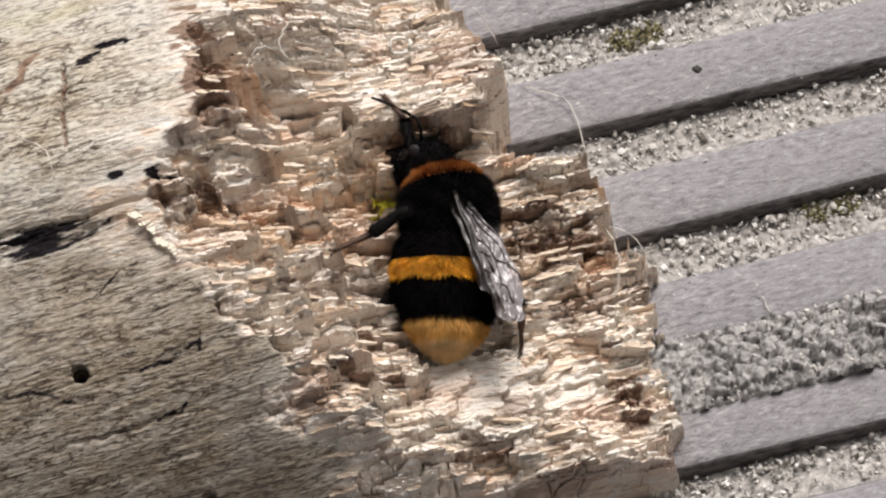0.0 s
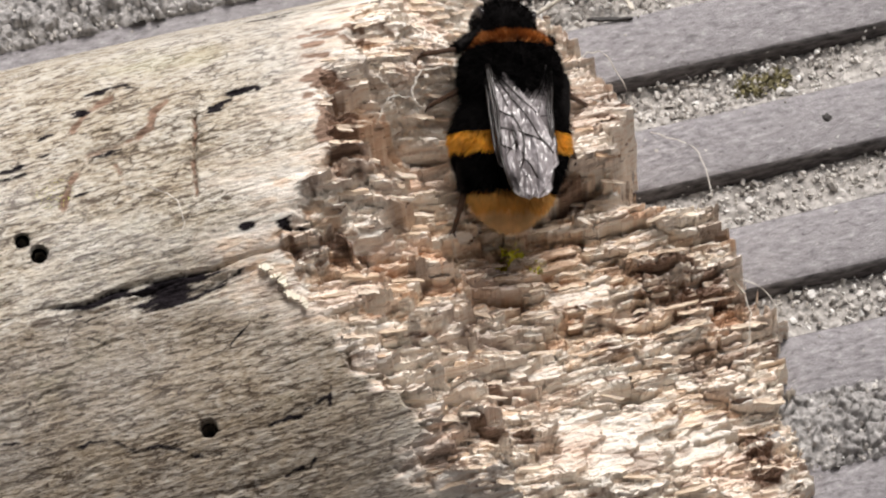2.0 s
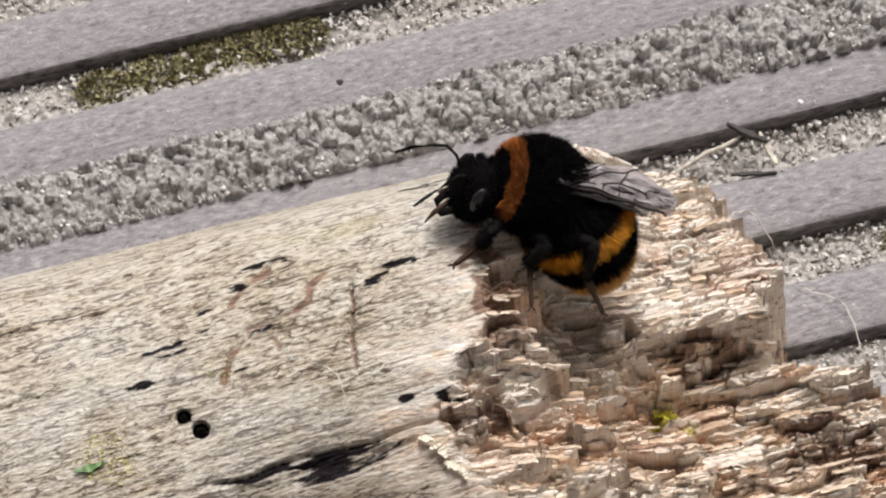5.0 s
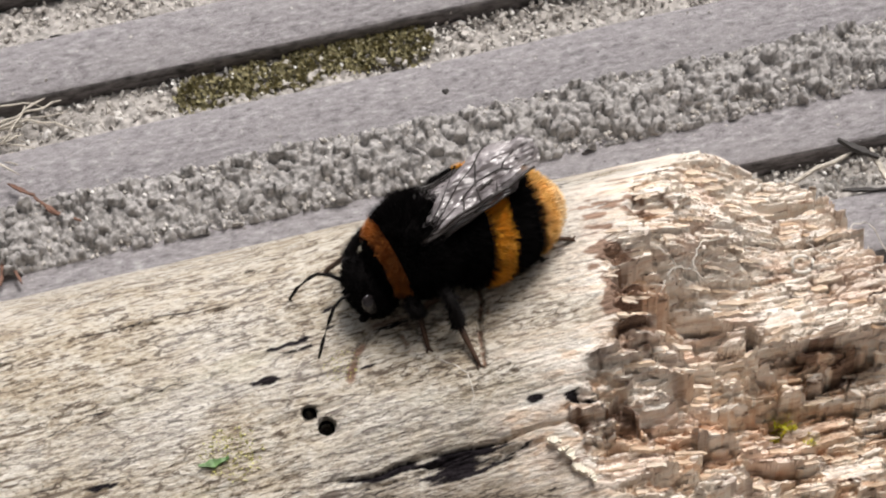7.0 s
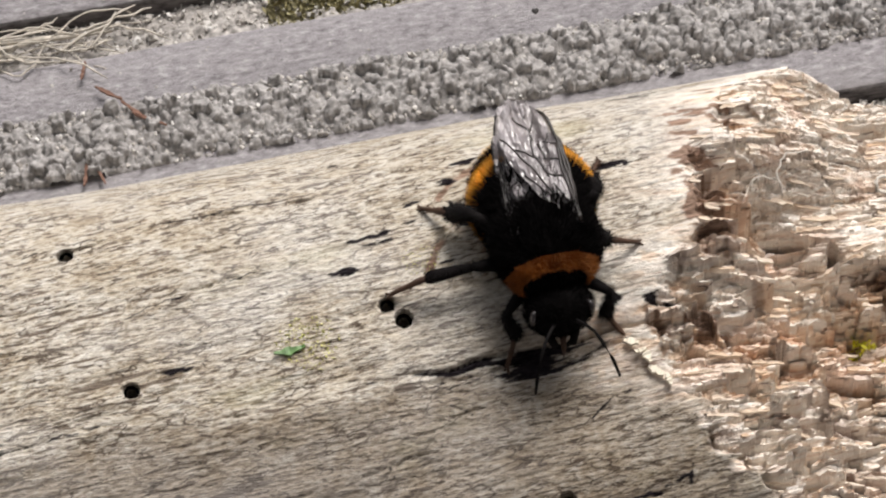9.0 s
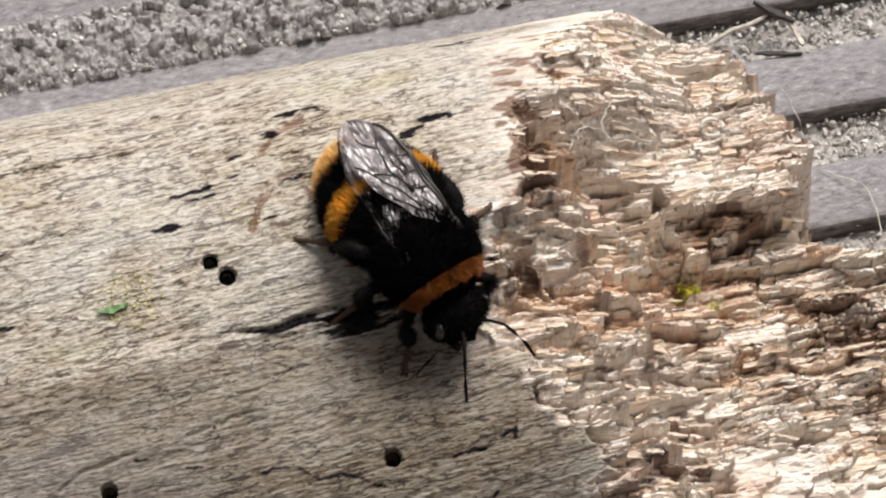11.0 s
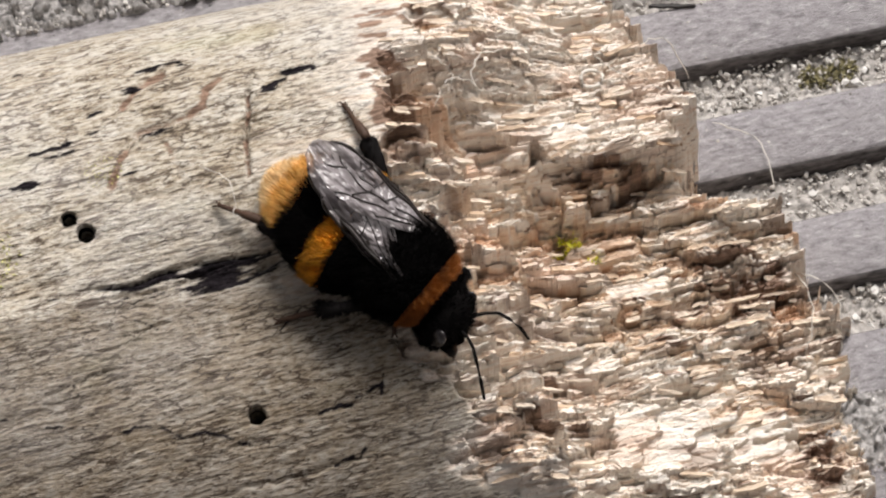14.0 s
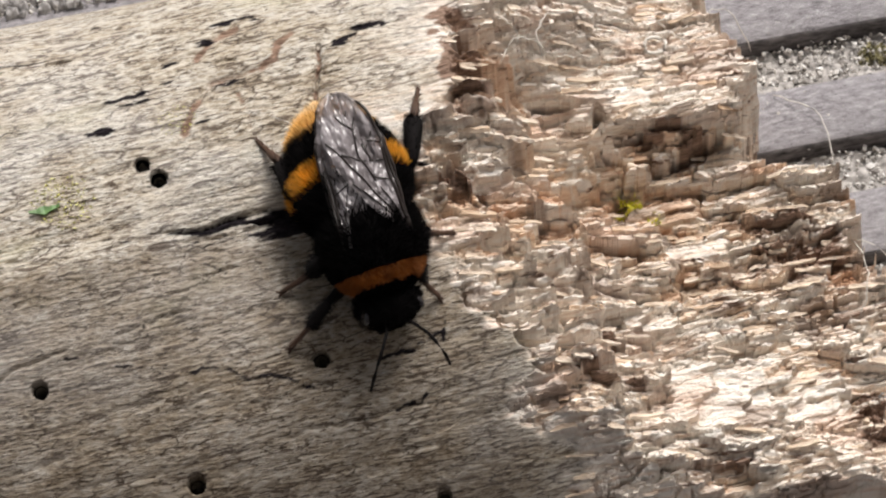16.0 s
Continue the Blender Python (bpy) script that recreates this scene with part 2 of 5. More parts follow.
    gap = x - edge_x(y) + 0.16 * (rim - 0.8) + 0.12 * fbm(x * 2, y * 7, 71) + 0.14 * (cells(x * 0.01 + 1.0, y / 0.08, 5) - 0.5) + 0.05 * fbm(x, y * 25, 73)
    z = z - 14.0 * np.clip(gap, 0, None) - 6.0 * np.clip(-8.6 - x, 0, None)
    return np.maximum(z, -0.3)


def stain_mask(x, y):
    """Brown decay: a band where the skin ends, the hollow and the crumbling rim."""
    m = 0.0
    for sx, sy, rx, ry, amount in ((-0.58, 2.60, 0.13, 0.40, 1.5), (0.80, 2.22, 0.36, 0.11, 0.6), (1.55, 1.48, 0.25, 0.2, 1.5), (1.82, 0.25, 0.16, 0.2, 1.4), (-0.02, 0.95, 0.16, 0.11, 0.9), (0.75, 0.12, 0.3, 0.05, 0.5), (-0.85, 1.72, 0.3, 0.14, 0.7),
                                   (0.95, 0.02, 0.45, 0.06, 0.6), (1.0, 1.25, 0.3, 0.1, 0.5), (-0.4, 3.2, 0.5, 0.12, 0.4), (0.0, 0.55, 0.3, 0.12, 0.6)):
        m = m + amount * np.exp(-((x - sx) / rx) ** 2 - ((y - sy) / ry) ** 2)
    m = m + 0.75 * gallery(x, y) + 0.9 * upright_crack(x, y)
    return np.clip(0.75 * smooth(0.3, 0.8, gallery(x, y)) * smooth(-0.6, -0.1, fbm(x * 5, y * 5, 90)) + smooth(0.3, 0.75, 1.7 * m * (0.5 + 2.6 * fbm(x * 7, y * 17, 91))) + (0.55 - 0.3 * smooth(2.3, 2.5, y)) * smooth(0.37, 0.52, fbm(x * 3.2, y * 8, 93) + 0.12) * rot_mask(x, y), 0, 0.95)


def plate_tone(x, y):
    """A tone of its own for each chip of the rotten wood; the open slope and the wall under the ledge are tanner."""
    u, v = along_grain(x, y)
    ledge = smooth(2.2, 2.45, y)
    tone = 0.12
    for weight, (long, wide, amp, seed) in zip((0.26, 0.34, 0.24), CHIPS):
        tone = tone - 0.035 + 1.35 * weight * chips(u * (1 - 0.4 * ledge), v * (1 + 0.35 * ledge), long, wide, seed)[0]
    tan = 0.30 * np.exp(-((x - 0.75) / 0.65) ** 2 - ((y - 1.65) / 0.42) ** 2) + 0.3 * np.exp(-((x - 0.75) / 0.4) ** 2 - ((y - 2.2) / 0.12) ** 2) + 0.15 * np.exp(-((x + 0.4) / 0.4) ** 2 - ((y - 1.5) / 0.5) ** 2)
    pale = 0.55 * smooth(2.3, 2.5, y) * smooth(-0.2, 0.1, x) + 0.22 * np.exp(-((x - 0.9) / 0.7) ** 2 - ((y - 0.4) / 0.45) ** 2)
    return np.clip(tone + 0.3 * fbm(x * 1.3, y * 2, 97) - tan + pale, 0, 1)


def away(x, y, points):
    """How far a place lies from a line through points."""
    best = np.full(np.shape(x), 9.0)
    for (ax, ay), (bx, by) in zip(points[:-1], points[1:]):
        q = np.clip(((x - ax) * (bx - ax) + (y - ay) * (by - ay)) / ((bx - ax) ** 2 + (by - ay) ** 2), 0, 1)
        best = np.minimum(best, np.hypot(x - ax - q * (bx - ax), y - ay - q * (by - ay)))
    return best


def gallery(x, y):
    """Two winding galleries that a larva left under the lost bark."""
    wx, wy = x + 0.02 * fbm(x * 7, y * 7, 69), y + 0.02 * fbm(x * 7, y * 7, 70)
    one = away(wx, wy, ((-1.65, 2.92), (-1.76, 2.85), (-1.80, 2.74), (-1.92, 2.67), (-2.22, 2.65), (-2.38, 2.49), (-2.47, 2.30)))
    two = away(wx, wy, ((-2.08, 2.52), (-2.03, 2.40), (-2.02, 2.26)))
    three = away(wx, wy, ((-2.0, 3.06), (-2.2, 2.98), (-2.30, 2.86)))
    return np.exp(-(one / 0.026) ** 2) + 0.45 * np.exp(-(two / 0.02) ** 2) + 0.8 * np.exp(-(three / 0.026) ** 2)


def upright_crack(x, y):
    return np.exp(-((x + 1.545 - 0.19 * (y - 2.47) + 0.012 * vnoise(y * 9, x * 0, 71)) / 0.013) ** 2) * smooth(2.14, 2.22, y) * smooth(2.84, 2.76, y)


def grey_mask(x, y):
    """The flank below the long split: wood weathered grey, with the flank's shade put into the colour too."""
    return smooth(0.10, -0.06, y - 1.60 - 0.02 * (x + 2) + 0.16 * fbm(x * 1.5, y * 7, 88)) * smooth(-0.2, -0.9, x)


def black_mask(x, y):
    """Blackened wood in the long split and in a few short weathered marks; dark put into thin cracks and beetle holes.
    """
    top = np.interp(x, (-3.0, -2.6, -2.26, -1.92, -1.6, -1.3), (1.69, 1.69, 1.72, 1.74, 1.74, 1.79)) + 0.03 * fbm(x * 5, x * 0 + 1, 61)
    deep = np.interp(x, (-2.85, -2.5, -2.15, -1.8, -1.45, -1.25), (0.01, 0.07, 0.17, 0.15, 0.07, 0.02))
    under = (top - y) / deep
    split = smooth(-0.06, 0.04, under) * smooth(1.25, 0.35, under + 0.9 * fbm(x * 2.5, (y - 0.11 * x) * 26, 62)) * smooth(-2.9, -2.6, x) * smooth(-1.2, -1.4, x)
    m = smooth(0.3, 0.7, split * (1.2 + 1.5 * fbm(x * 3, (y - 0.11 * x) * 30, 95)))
    spots = 0.0
    for sx, sy, rx, ry in ((-2.49, 2.84, 0.07, 0.05), (-2.66, 2.71, 0.17, 0.035), (-2.80, 2.63, 0.15, 0.045), (-2.62, 2.60, 0.08, 0.03), (-3.0, 2.42, 0.12, 0.03), (-2.10, 2.62, 0.13, 0.03), (-2.95, 3.36, 0.05, 0.025), (-0.75, 3.62, 0.25, 0.04),
                           (-0.98, 1.90, 0.14, 0.035), (-1.3, 2.78, 0.16, 0.04), (-1.1, 2.86, 0.14, 0.03), (-2.3, 2.36, 0.12, 0.02), (-2.2, 2.98, 0.2, 0.03), (-1.95, 3.12, 0.25, 0.025), (-1.35, 2.62, 0.05, 0.02), 
                           (-3.3, 2.95, 0.2, 0.015), (-4.2, 1.95, 0.2, 0.02)):
        spots = spots + 1.2 * np.exp(-(((x - sx) / rx) ** 2 + ((y - sy) / ry) ** 2) ** 1.5)
    spots = smooth(0.35, 0.5, spots * (0.45 + 2.6 * fbm(x * 8, (y - 0.11 * x) * 30, 96)))
    m = m + 1.6 * np.exp(-((x + 1.31) / 0.05) ** 2 - ((y - 1.93) / 0.025) ** 2)
    wx, wy = x + 0.03 * fbm(x * 6, y * 6, 98), y + 0.04 * fbm(x * 8, y * 5, 99)
    for wide, points in ((0.014, ((-3.5, 1.03), (-3.29, 1.0), (-3.12, 0.93), (-2.87, 0.86), (-2.56, 0.83), (-2.36, 0.75), (-2.1, 0.73), (-1.92, 0.65))), (0.010, ((-2.96, 1.14), (-2.92, 0.98), (-2.86, 0.90), (-2.75, 0.94))),
                         (0.024, ((-1.44, 0.72), (-1.2, 0.76), (-1.01, 0.81))), (0.020, ((-1.0, 0.86), (-1.04, 0.66))), (0.016, ((-1.20, 0.52), (-1.26, 0.47), (-1.42, 0.44))), (0.008, ((-2.69, 1.54), (-2.56, 1.49), (-2.39, 1.43), (-2.28, 1.32))),
                         (0.018, ((-3.16, 1.66), (-2.88, 1.68))), (0.014, ((-2.75, 1.50), (-2.5, 1.56), (-2.3, 1.60))), (0.013, ((-1.6, 1.27), (-1.37, 1.37), (-1.13, 1.43))), (0.010, ((-5.6, 1.62), (-4.8, 1.70), (-3.9, 1.72))),
                         (0.009, ((-5.5, 2.9), (-4.6, 3.02), (-3.2, 3.1))), (0.009, ((-4.6, 2.35), (-3.9, 2.5), (-3.3, 2.52))), (0.010, ((-0.9, 1.12), (-0.78, 1.2)))):
        m = m + 1.7 * np.exp(-(away(wx, wy, points) / (0.55 * wide)) ** 2) * smooth(-0.25, 0.15, fbm(x * 6, y * 6, 94))
    m = np.maximum(smooth(0.28, 0.6, m * (0.8 + 1.8 * fbm(x * 4.5, (y - 0.11 * x) * 34, 95))), spots)
    # hole walls coloured black to stand for the dark inside them
    for hx, hy, hr in HOLES:
        m = np.maximum(m, smooth(hr * 1.12, hr * 1.0, np.hypot(x - hx, y - hy)))
    return m


# == end surface ==


# ---- materials ----
def shader(name):
    mat = bpy.data.materials.new(name)
    mat.use_nodes = True
    return mat, mat.node_tree.nodes, mat.node_tree.links, mat.node_tree.nodes["Principled BSDF"]


def ramp(nodes, stops):
    r = nodes.new("ShaderNodeValToRGB")
    while len(r.color_ramp.elements) < len(stops):
        r.color_ramp.elements.new(0.5)
    for e, (p, c) in zip(r.color_ramp.elements, stops):
        e.position, e.color = p, (*c, 1)
    return r


def noise_node(nodes, links, scale, stretch=(1, 1, 1), detail=6, rough=0.6, source="Object", turn=0.0):
    tc = nodes.new("ShaderNodeTexCoord")
    mp = nodes.new("ShaderNodeMapping")
    mp.vector_type = "TEXTURE"
    mp.inputs["Scale"].default_value = tuple(1 / s for s in stretch)
    mp.inputs["Rotation"].default_value = (0, 0, radians(turn))
    links.new(tc.outputs[source], mp.inputs["Vector"])
    n = nodes.new("ShaderNodeTexNoise")
    n.inputs["Scale"].default_value, n.inputs["Detail"].default_value, n.inputs["Roughness"].default_value = scale, detail, rough
    links.new(mp.outputs[0], n.inputs["Vector"])
    return n


def mix(nodes, links, a, b, fac, mode="MIX"):
    m = nodes.new("ShaderNodeMix")
    m.data_type, m.blend_type = "RGBA", mode
    for socket, value in ((m.inputs["Factor"], fac), (m.inputs["A"], a), (m.inputs["B"], b)):
        if hasattr(value, "is_output"):
            links.new(value, socket)
        else:
            socket.default_value = value if isinstance(value, (int, float)) else (*value, 1)
    return m.outputs["Result"]


def bump(nodes, links, bsdf, value, strength, distance):
    b = nodes.new("ShaderNodeBump")
    b.inputs["Strength"].default_value, b.inputs["Distance"].default_value = strength, distance
    links.new(value, b.inputs["Height"])
    links.new(b.outputs[0], bsdf.inputs["Normal"])


def wood_material():
    mat, n, l, bsdf = shader("weathered_wood")
    grain = noise_node(n, l, 4200, (0.4, 1, 1), 3, 0.6, turn=4)
    skin_col = ramp(n, [(0.32, (0.29, 0.245, 0.19)), (0.42, (0.46, 0.41, 0.34)), (0.50, (0.555, 0.51, 0.435)), (0.62, (0.65, 0.615, 0.55))])
    l.new(grain.outputs["Fac"], skin_col.inputs["Fac"])
    wide = noise_node(n, l, 420, (0.6, 1, 1), 6, 0.75, turn=7)
    tone = ramp(n, [(0.30, (0.62, 0.55, 0.46)), (0.44, (0.90, 0.86, 0.80)), (0.58, (1.0, 1.0, 1.0))])
    l.new(wide.outputs["Fac"], tone.inputs["Fac"])
    c1 = mix(n, l, skin_col.outputs[0], tone.outputs[0], 1.0, "MULTIPLY")
    # short dark dashes along the grain, at three sizes
    for scale, stretch, least in ((1000, (0.09, 1, 1), 0.66), (2900, (0.16, 1, 1), 0.60), (5200, (0.22, 1, 1), 0.60)):
        dots = noise_node(n, l, scale, stretch, 3, 0.62, turn=4)
        dash = ramp(n, [(least, (0, 0, 0)), (least + 0.025, (0.88, 0.88, 0.88))])
        l.new(dots.outputs["Fac"], dash.inputs["Fac"])
        c1 = mix(n, l, c1, (0.13, 0.10, 0.078), dash.outputs[0])
    tc, mp, vor = n.new("ShaderNodeTexCoord"), n.new("ShaderNodeMapping"), n.new("ShaderNodeTexVoronoi")
    mp.vector_type, mp.inputs["Scale"].default_value, mp.inputs["Rotation"].default_value = "TEXTURE", (4.5, 1, 1), (0, 0, radians(3))
    vor.feature, vor.inputs["Scale"].default_value, vor.inputs["Randomness"].default_value = "DISTANCE_TO_EDGE", 1900, 1.0
    bent_by = noise_node(n, l, 1500, (0.4, 1, 1), 3, 0.6, turn=3)
    l.new(tc.outputs["Object"], mp.inputs["Vector"])
    shifted = n.new("ShaderNodeVectorMath")
    shifted.operation = "MULTIPLY_ADD"
    shifted.inputs[1].default_value = (0.0008, 0.0008, 0.0)
    l.new(bent_by.outputs["Color"], shifted.inputs[0])
    l.new(mp.outputs[0], shifted.inputs[2])
    l.new(shifted.outputs[0], vor.inputs["Vector"])
    crackle = ramp(n, [(0.02, (1, 1, 1)), (0.08, (0, 0, 0))])
    l.new(vor.outputs["Distance"], crackle.inputs["Fac"])
    some = noise_node(n, l, 900, (0.4, 1, 1), 4, 0.65, turn=3)
    here = ramp(n, [(0.46, (0, 0, 0)), (0.54, (0.95, 0.95, 0.95))])
    l.new(some.outputs["Fac"], here.inputs["Fac"])
    c1 = mix(n, l, c1, (0.11, 0.085, 0.065), mix(n, l, crackle.outputs[0], here.outputs[0], 1.0, "MULTIPLY"))
    patch = noise_node(n, l, 75, (0.6, 1, 1), 4)
    grey = ramp(n, [(0.45, (0, 0, 0)), (0.68, (0.35, 0.35, 0.35))])
    l.new(patch.outputs["Fac"], grey.inputs["Fac"])
    c1 = mix(n, l, c1, (0.68, 0.67, 0.665), grey.outputs[0])
    algae = noise_node(n, l, 110, (0.5, 1.5, 1), 5)
    al = ramp(n, [(0.60, (0, 0, 0)), (0.78, (0.3, 0.3, 0.3))])
    l.new(algae.outputs["Fac"], al.inputs["Fac"])
    c1 = mix(n, l, c1, (0.42, 0.41, 0.19), al.outputs[0])
    fibre = noise_node(n, l, 2000, (0.13, 1, 1), 5, 0.7)
    rot_col = ramp(n, [(0.28, (0.34, 0.22, 0.155)), (0.37, (0.72, 0.585, 0.475)), (0.46, (0.85, 0.765, 0.675)), (0.60, (0.88, 0.835, 0.77))])
    l.new(fibre.outputs["Fac"], rot_col.inputs["Fac"])
    blotch = noise_node(n, l, 260, (0.5, 1, 1), 4)
    bl = ramp(n, [(0.50, (0, 0, 0)), (0.66, (0.55, 0.55, 0.55))])
    l.new(blotch.outputs["Fac"], bl.inputs["Fac"])
    c2 = mix(n, l, rot_col.outputs[0], (0.77, 0.57, 0.45), bl.outputs[0])

    def attribute(name):
        at = n.new("ShaderNodeAttribute")
        at.attribute_name = name
        return at.outputs["Fac"]
    shade_of_plate = ramp(n, [(0.0, (0.55, 0.39, 0.29)), (0.16, (0.84, 0.68, 0.56)), (0.34, (0.97, 0.89, 0.80)), (0.5, (1.0, 1.0, 1.0))])
    l.new(attribute("plate"), shade_of_plate.inputs["Fac"])
    for scale, stretch, least in ((700, (0.10, 1, 1), 0.66), (1500, (0.13, 1, 1), 0.645)):
        dots = noise_node(n, l, scale, stretch, 3, 0.62, turn=-2)
        dash = ramp(n, [(least, (0, 0, 0)), (least + 0.03, (0.85, 0.85, 0.85))])
        l.new(dots.outputs["Fac"], dash.inputs["Fac"])
        c2 = mix(n, l, c2, (0.20, 0.12, 0.085), dash.outputs[0])
    c2 = mix(n, l, c2, shade_of_plate.outputs[0], 1.0, "MULTIPLY")
    # weathered grey, deepened to stand for shade on the flank
    worn = mix(n, l, c1, (0.64, 0.615, 0.595), 1.0, "MULTIPLY")
    c1 = mix(n, l, c1, worn, attribute("grey"))
    c = mix(n, l, c1, c2, attribute("rot"))
    dull = ramp(n, [(0.3, (0.085, 0.05, 0.036)), (0.6, (0.34, 0.225, 0.165))])
    l.new(fibre.outputs["Fac"], dull.inputs["Fac"])
    c = mix(n, l, c, dull.outputs[0], attribute("stain"))
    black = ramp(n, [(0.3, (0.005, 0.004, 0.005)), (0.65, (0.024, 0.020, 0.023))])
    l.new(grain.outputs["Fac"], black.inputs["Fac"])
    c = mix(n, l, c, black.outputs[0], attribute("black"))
    l.new(c, bsdf.inputs["Base Color"])
    bsdf.inputs["Roughness"].default_value = 0.85
    bsdf.inputs["Specular IOR Level"].default_value = 0.05
    fine = n.new("ShaderNodeMath")
    fine.operation = "MULTIPLY_ADD"
    fine.inputs[1].default_value = 0.7
    l.new(grain.outputs["Fac"], fine.inputs[0])
    l.new(fibre.outputs["Fac"], fine.inputs[2])
    bump(n, l, bsdf, fine.outputs[0], 1.0, 0.0003)
    return mat


def deck_material():
    mat, n, l, bsdf = shader("grey_composite")
    streak = noise_node(n, l, 2300, (0.42, 1, 1), 6, 0.75)
    col = ramp(n, [(0.34, (0.13, 0.121, 0.126)), (0.45, (0.235, 0.219, 0.229)), (0.56, (0.31, 0.292, 0.303)), (0.68, (0.45, 0.435, 0.44))])
    l.new(streak.outputs["Fac"], col.inputs["Fac"])
    worn = noise_node(n, l, 260, (0.35, 1, 1), 6, 0.7)
    w = ramp(n, [(0.42, (0, 0, 0)), (0.72, (0.55, 0.55, 0.55))])
    l.new(worn.outputs["Fac"], w.inputs["Fac"])
    c = mix(n, l, col.outputs[0], (0.31, 0.293, 0.298), w.outputs[0])
    speck = noise_node(n, l, 3200, (0.7, 1, 1), 2)
    sp = ramp(n, [(0.66, (0, 0, 0)), (0.74, (0.8, 0.8, 0.8))])
    l.new(speck.outputs["Fac"], sp.inputs["Fac"])
    c = mix(n, l, c, (0.44, 0.42, 0.40), sp.outputs[0])
    pit = ramp(n, [(0.26, (0.85, 0.85, 0.85)), (0.33, (0, 0, 0))])
    l.new(speck.outputs["Fac"], pit.inputs["Fac"])
    c = mix(n, l, c, (0.06, 0.055, 0.058), pit.outputs[0])
    l.new(c, bsdf.inputs["Base Color"])
    bsdf.inputs["Roughness"].default_value = 0.65
    bump(n, l, bsdf, streak.outputs["Fac"], 0.7, 0.0004)
    return mat


def grain_material():
    mat, n, l, bsdf = shader("grit")
    geo = n.new("ShaderNodeNewGeometry")
    col = ramp(n, [(0.0, (0.15, 0.133, 0.12)), (0.25, (0.43, 0.40, 0.37)), (0.8, (0.60, 0.57, 0.535)), (1.0, (0.82, 0.81, 0.79))])
    l.new(geo.outputs["Random Per Island"], col.inputs["Fac"])
    sp = noise_node(n, l, 3000, (1, 1, 1), 3)
    l.new(mix(n, l, col.outputs[0], (0.42, 0.395, 0.36), mix(n, l, (0, 0, 0), sp.outputs["Fac"], 0.5)), bsdf.inputs["Base Color"])
    bsdf.inputs["Roughness"].default_value = 0.8
    return mat


def plain(name, colour, rough=0.6, spread=0.25, scale=900, stretch=(1, 1, 1)):
    mat, n, l, bsdf = shader(name)
    t = noise_node(n, l, scale, stretch, 4)
    dark = tuple(c * (1 - spread) for c in colour)
    light = tuple(min(1, c * (1 + spread)) for c in colour)
    r = ramp(n, [(0.3, dark), (0.7, light)])
    l.new(t.outputs["Fac"], r.inputs["Fac"])
    l.new(r.outputs[0], bsdf.inputs["Base Color"])
    bsdf.inputs["Roughness"].default_value = rough
    return mat


# dark groove sides: shade below the ridge edges put into the colour
GROOVE_SHADE = plain("shaded_groove_side", (0.115, 0.105, 0.105), 0.9, 0.75, 2200, (0.4, 1, 1))
WOOD, DECK, GRIT = wood_material(), deck_material(), grain_material()
SOIL = plain("groove_dirt", (0.13, 0.115, 0.10), 0.95, 0.4, 1500)
SAND = plain("packed_sand", (0.305, 0.292, 0.283), 0.95, 0.5, 1800)

BED = plain("groove_sand", (0.33, 0.31, 0.29), 0.95, 0.5, 1800)


# ---- mesh helpers ----
def mesh_from(name, verts, faces, mats, smooth_faces=True, mat_index=None):
    me = bpy.data.meshes.new(name)
    me.from_pydata([tuple(v) for v in verts], [], [tuple(int(i) for i in f) for f in faces])
    for m in mats:
        me.materials.append(m)
    me.polygons.foreach_set("use_smooth", np.full(len(me.polygons), smooth_faces))
    if mat_index is not None:
        me.polygons.foreach_set("material_index", np.asarray(mat_index, dtype=np.int32))
    me.update()
    return me


def part(name, me, parent, label="", m=None):
    ob = new(name, me)
    ob.parent = parent
    if m is not None:
        ob.matrix_basis = m
    if label:
        tagged(ob, label)
    return ob


# ---- deck ----
PITCH, RIDGE, DEPTH, Y0 = 0.9332, 0.53, 0.30, 5.320
FILLED = (0, 5)


def deck_board(first, count):
    """One grooved board: count ridges, the far one first; a ridge's near edge lies at Y0 - k * PITCH."""
    prof = []
    r = 0.05
    for k in range(first, first + count):
        near = Y0 - k * PITCH
        far = near + RIDGE
        prof += [(far + 0.03, -DEPTH), (far + 0.012, -r * 2), (far, -r), (far - r * 0.4, -r * 0.3), (far - r, 0.0), (far - RIDGE * 0.5, 0.008), (near + r * 1.2, 0.0),
                 (near + r * 0.45, -r * 0.25), (near, -r * 0.9), (near - 0.004, -r * 2.2), (near - 0.01, -DEPTH)]
    prof = [(prof[0][0] + 0.1, -2.2), (prof[0][0] + 0.1, -DEPTH)] + prof + [(prof[-1][0] - 0.1, -DEPTH), (prof[-1][0] - 0.1, -2.2)]
    xs = np.r_[-100, -40, np.arange(-9, 6.01, 0.25), 40, 100]
    p = np.array(prof)
    verts = []
    for x in xs:
        wob = 0.012 * vnoise(x * 0.8 + p[:, 0] * 0, p[:, 0] * 1.7, 81)
        verts.append(np.stack([np.full(len(p), x), p[:, 0] + wob * (p[:, 1] > -0.2), p[:, 1]], -1))
    verts = np.concatenate(verts) * CM
    n, faces = len(p), []
    for a in range(len(xs) - 1):
        for b in range(n - 1):
            faces.append((a * n + b, a * n + b + 1, (a + 1) * n + b + 1, (a + 1) * n + b))
    # steep groove walls get the colour darkened for shade
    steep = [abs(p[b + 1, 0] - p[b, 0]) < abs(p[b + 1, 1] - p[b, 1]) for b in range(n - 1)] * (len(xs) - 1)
    ob = new("deck_board", mesh_from("deck_board", verts, faces, [DECK, GROOVE_SHADE], True, steep))
    return tagged(ob, "weathered grey grooved composite deck board", "deck board", "deck boards", "structure")


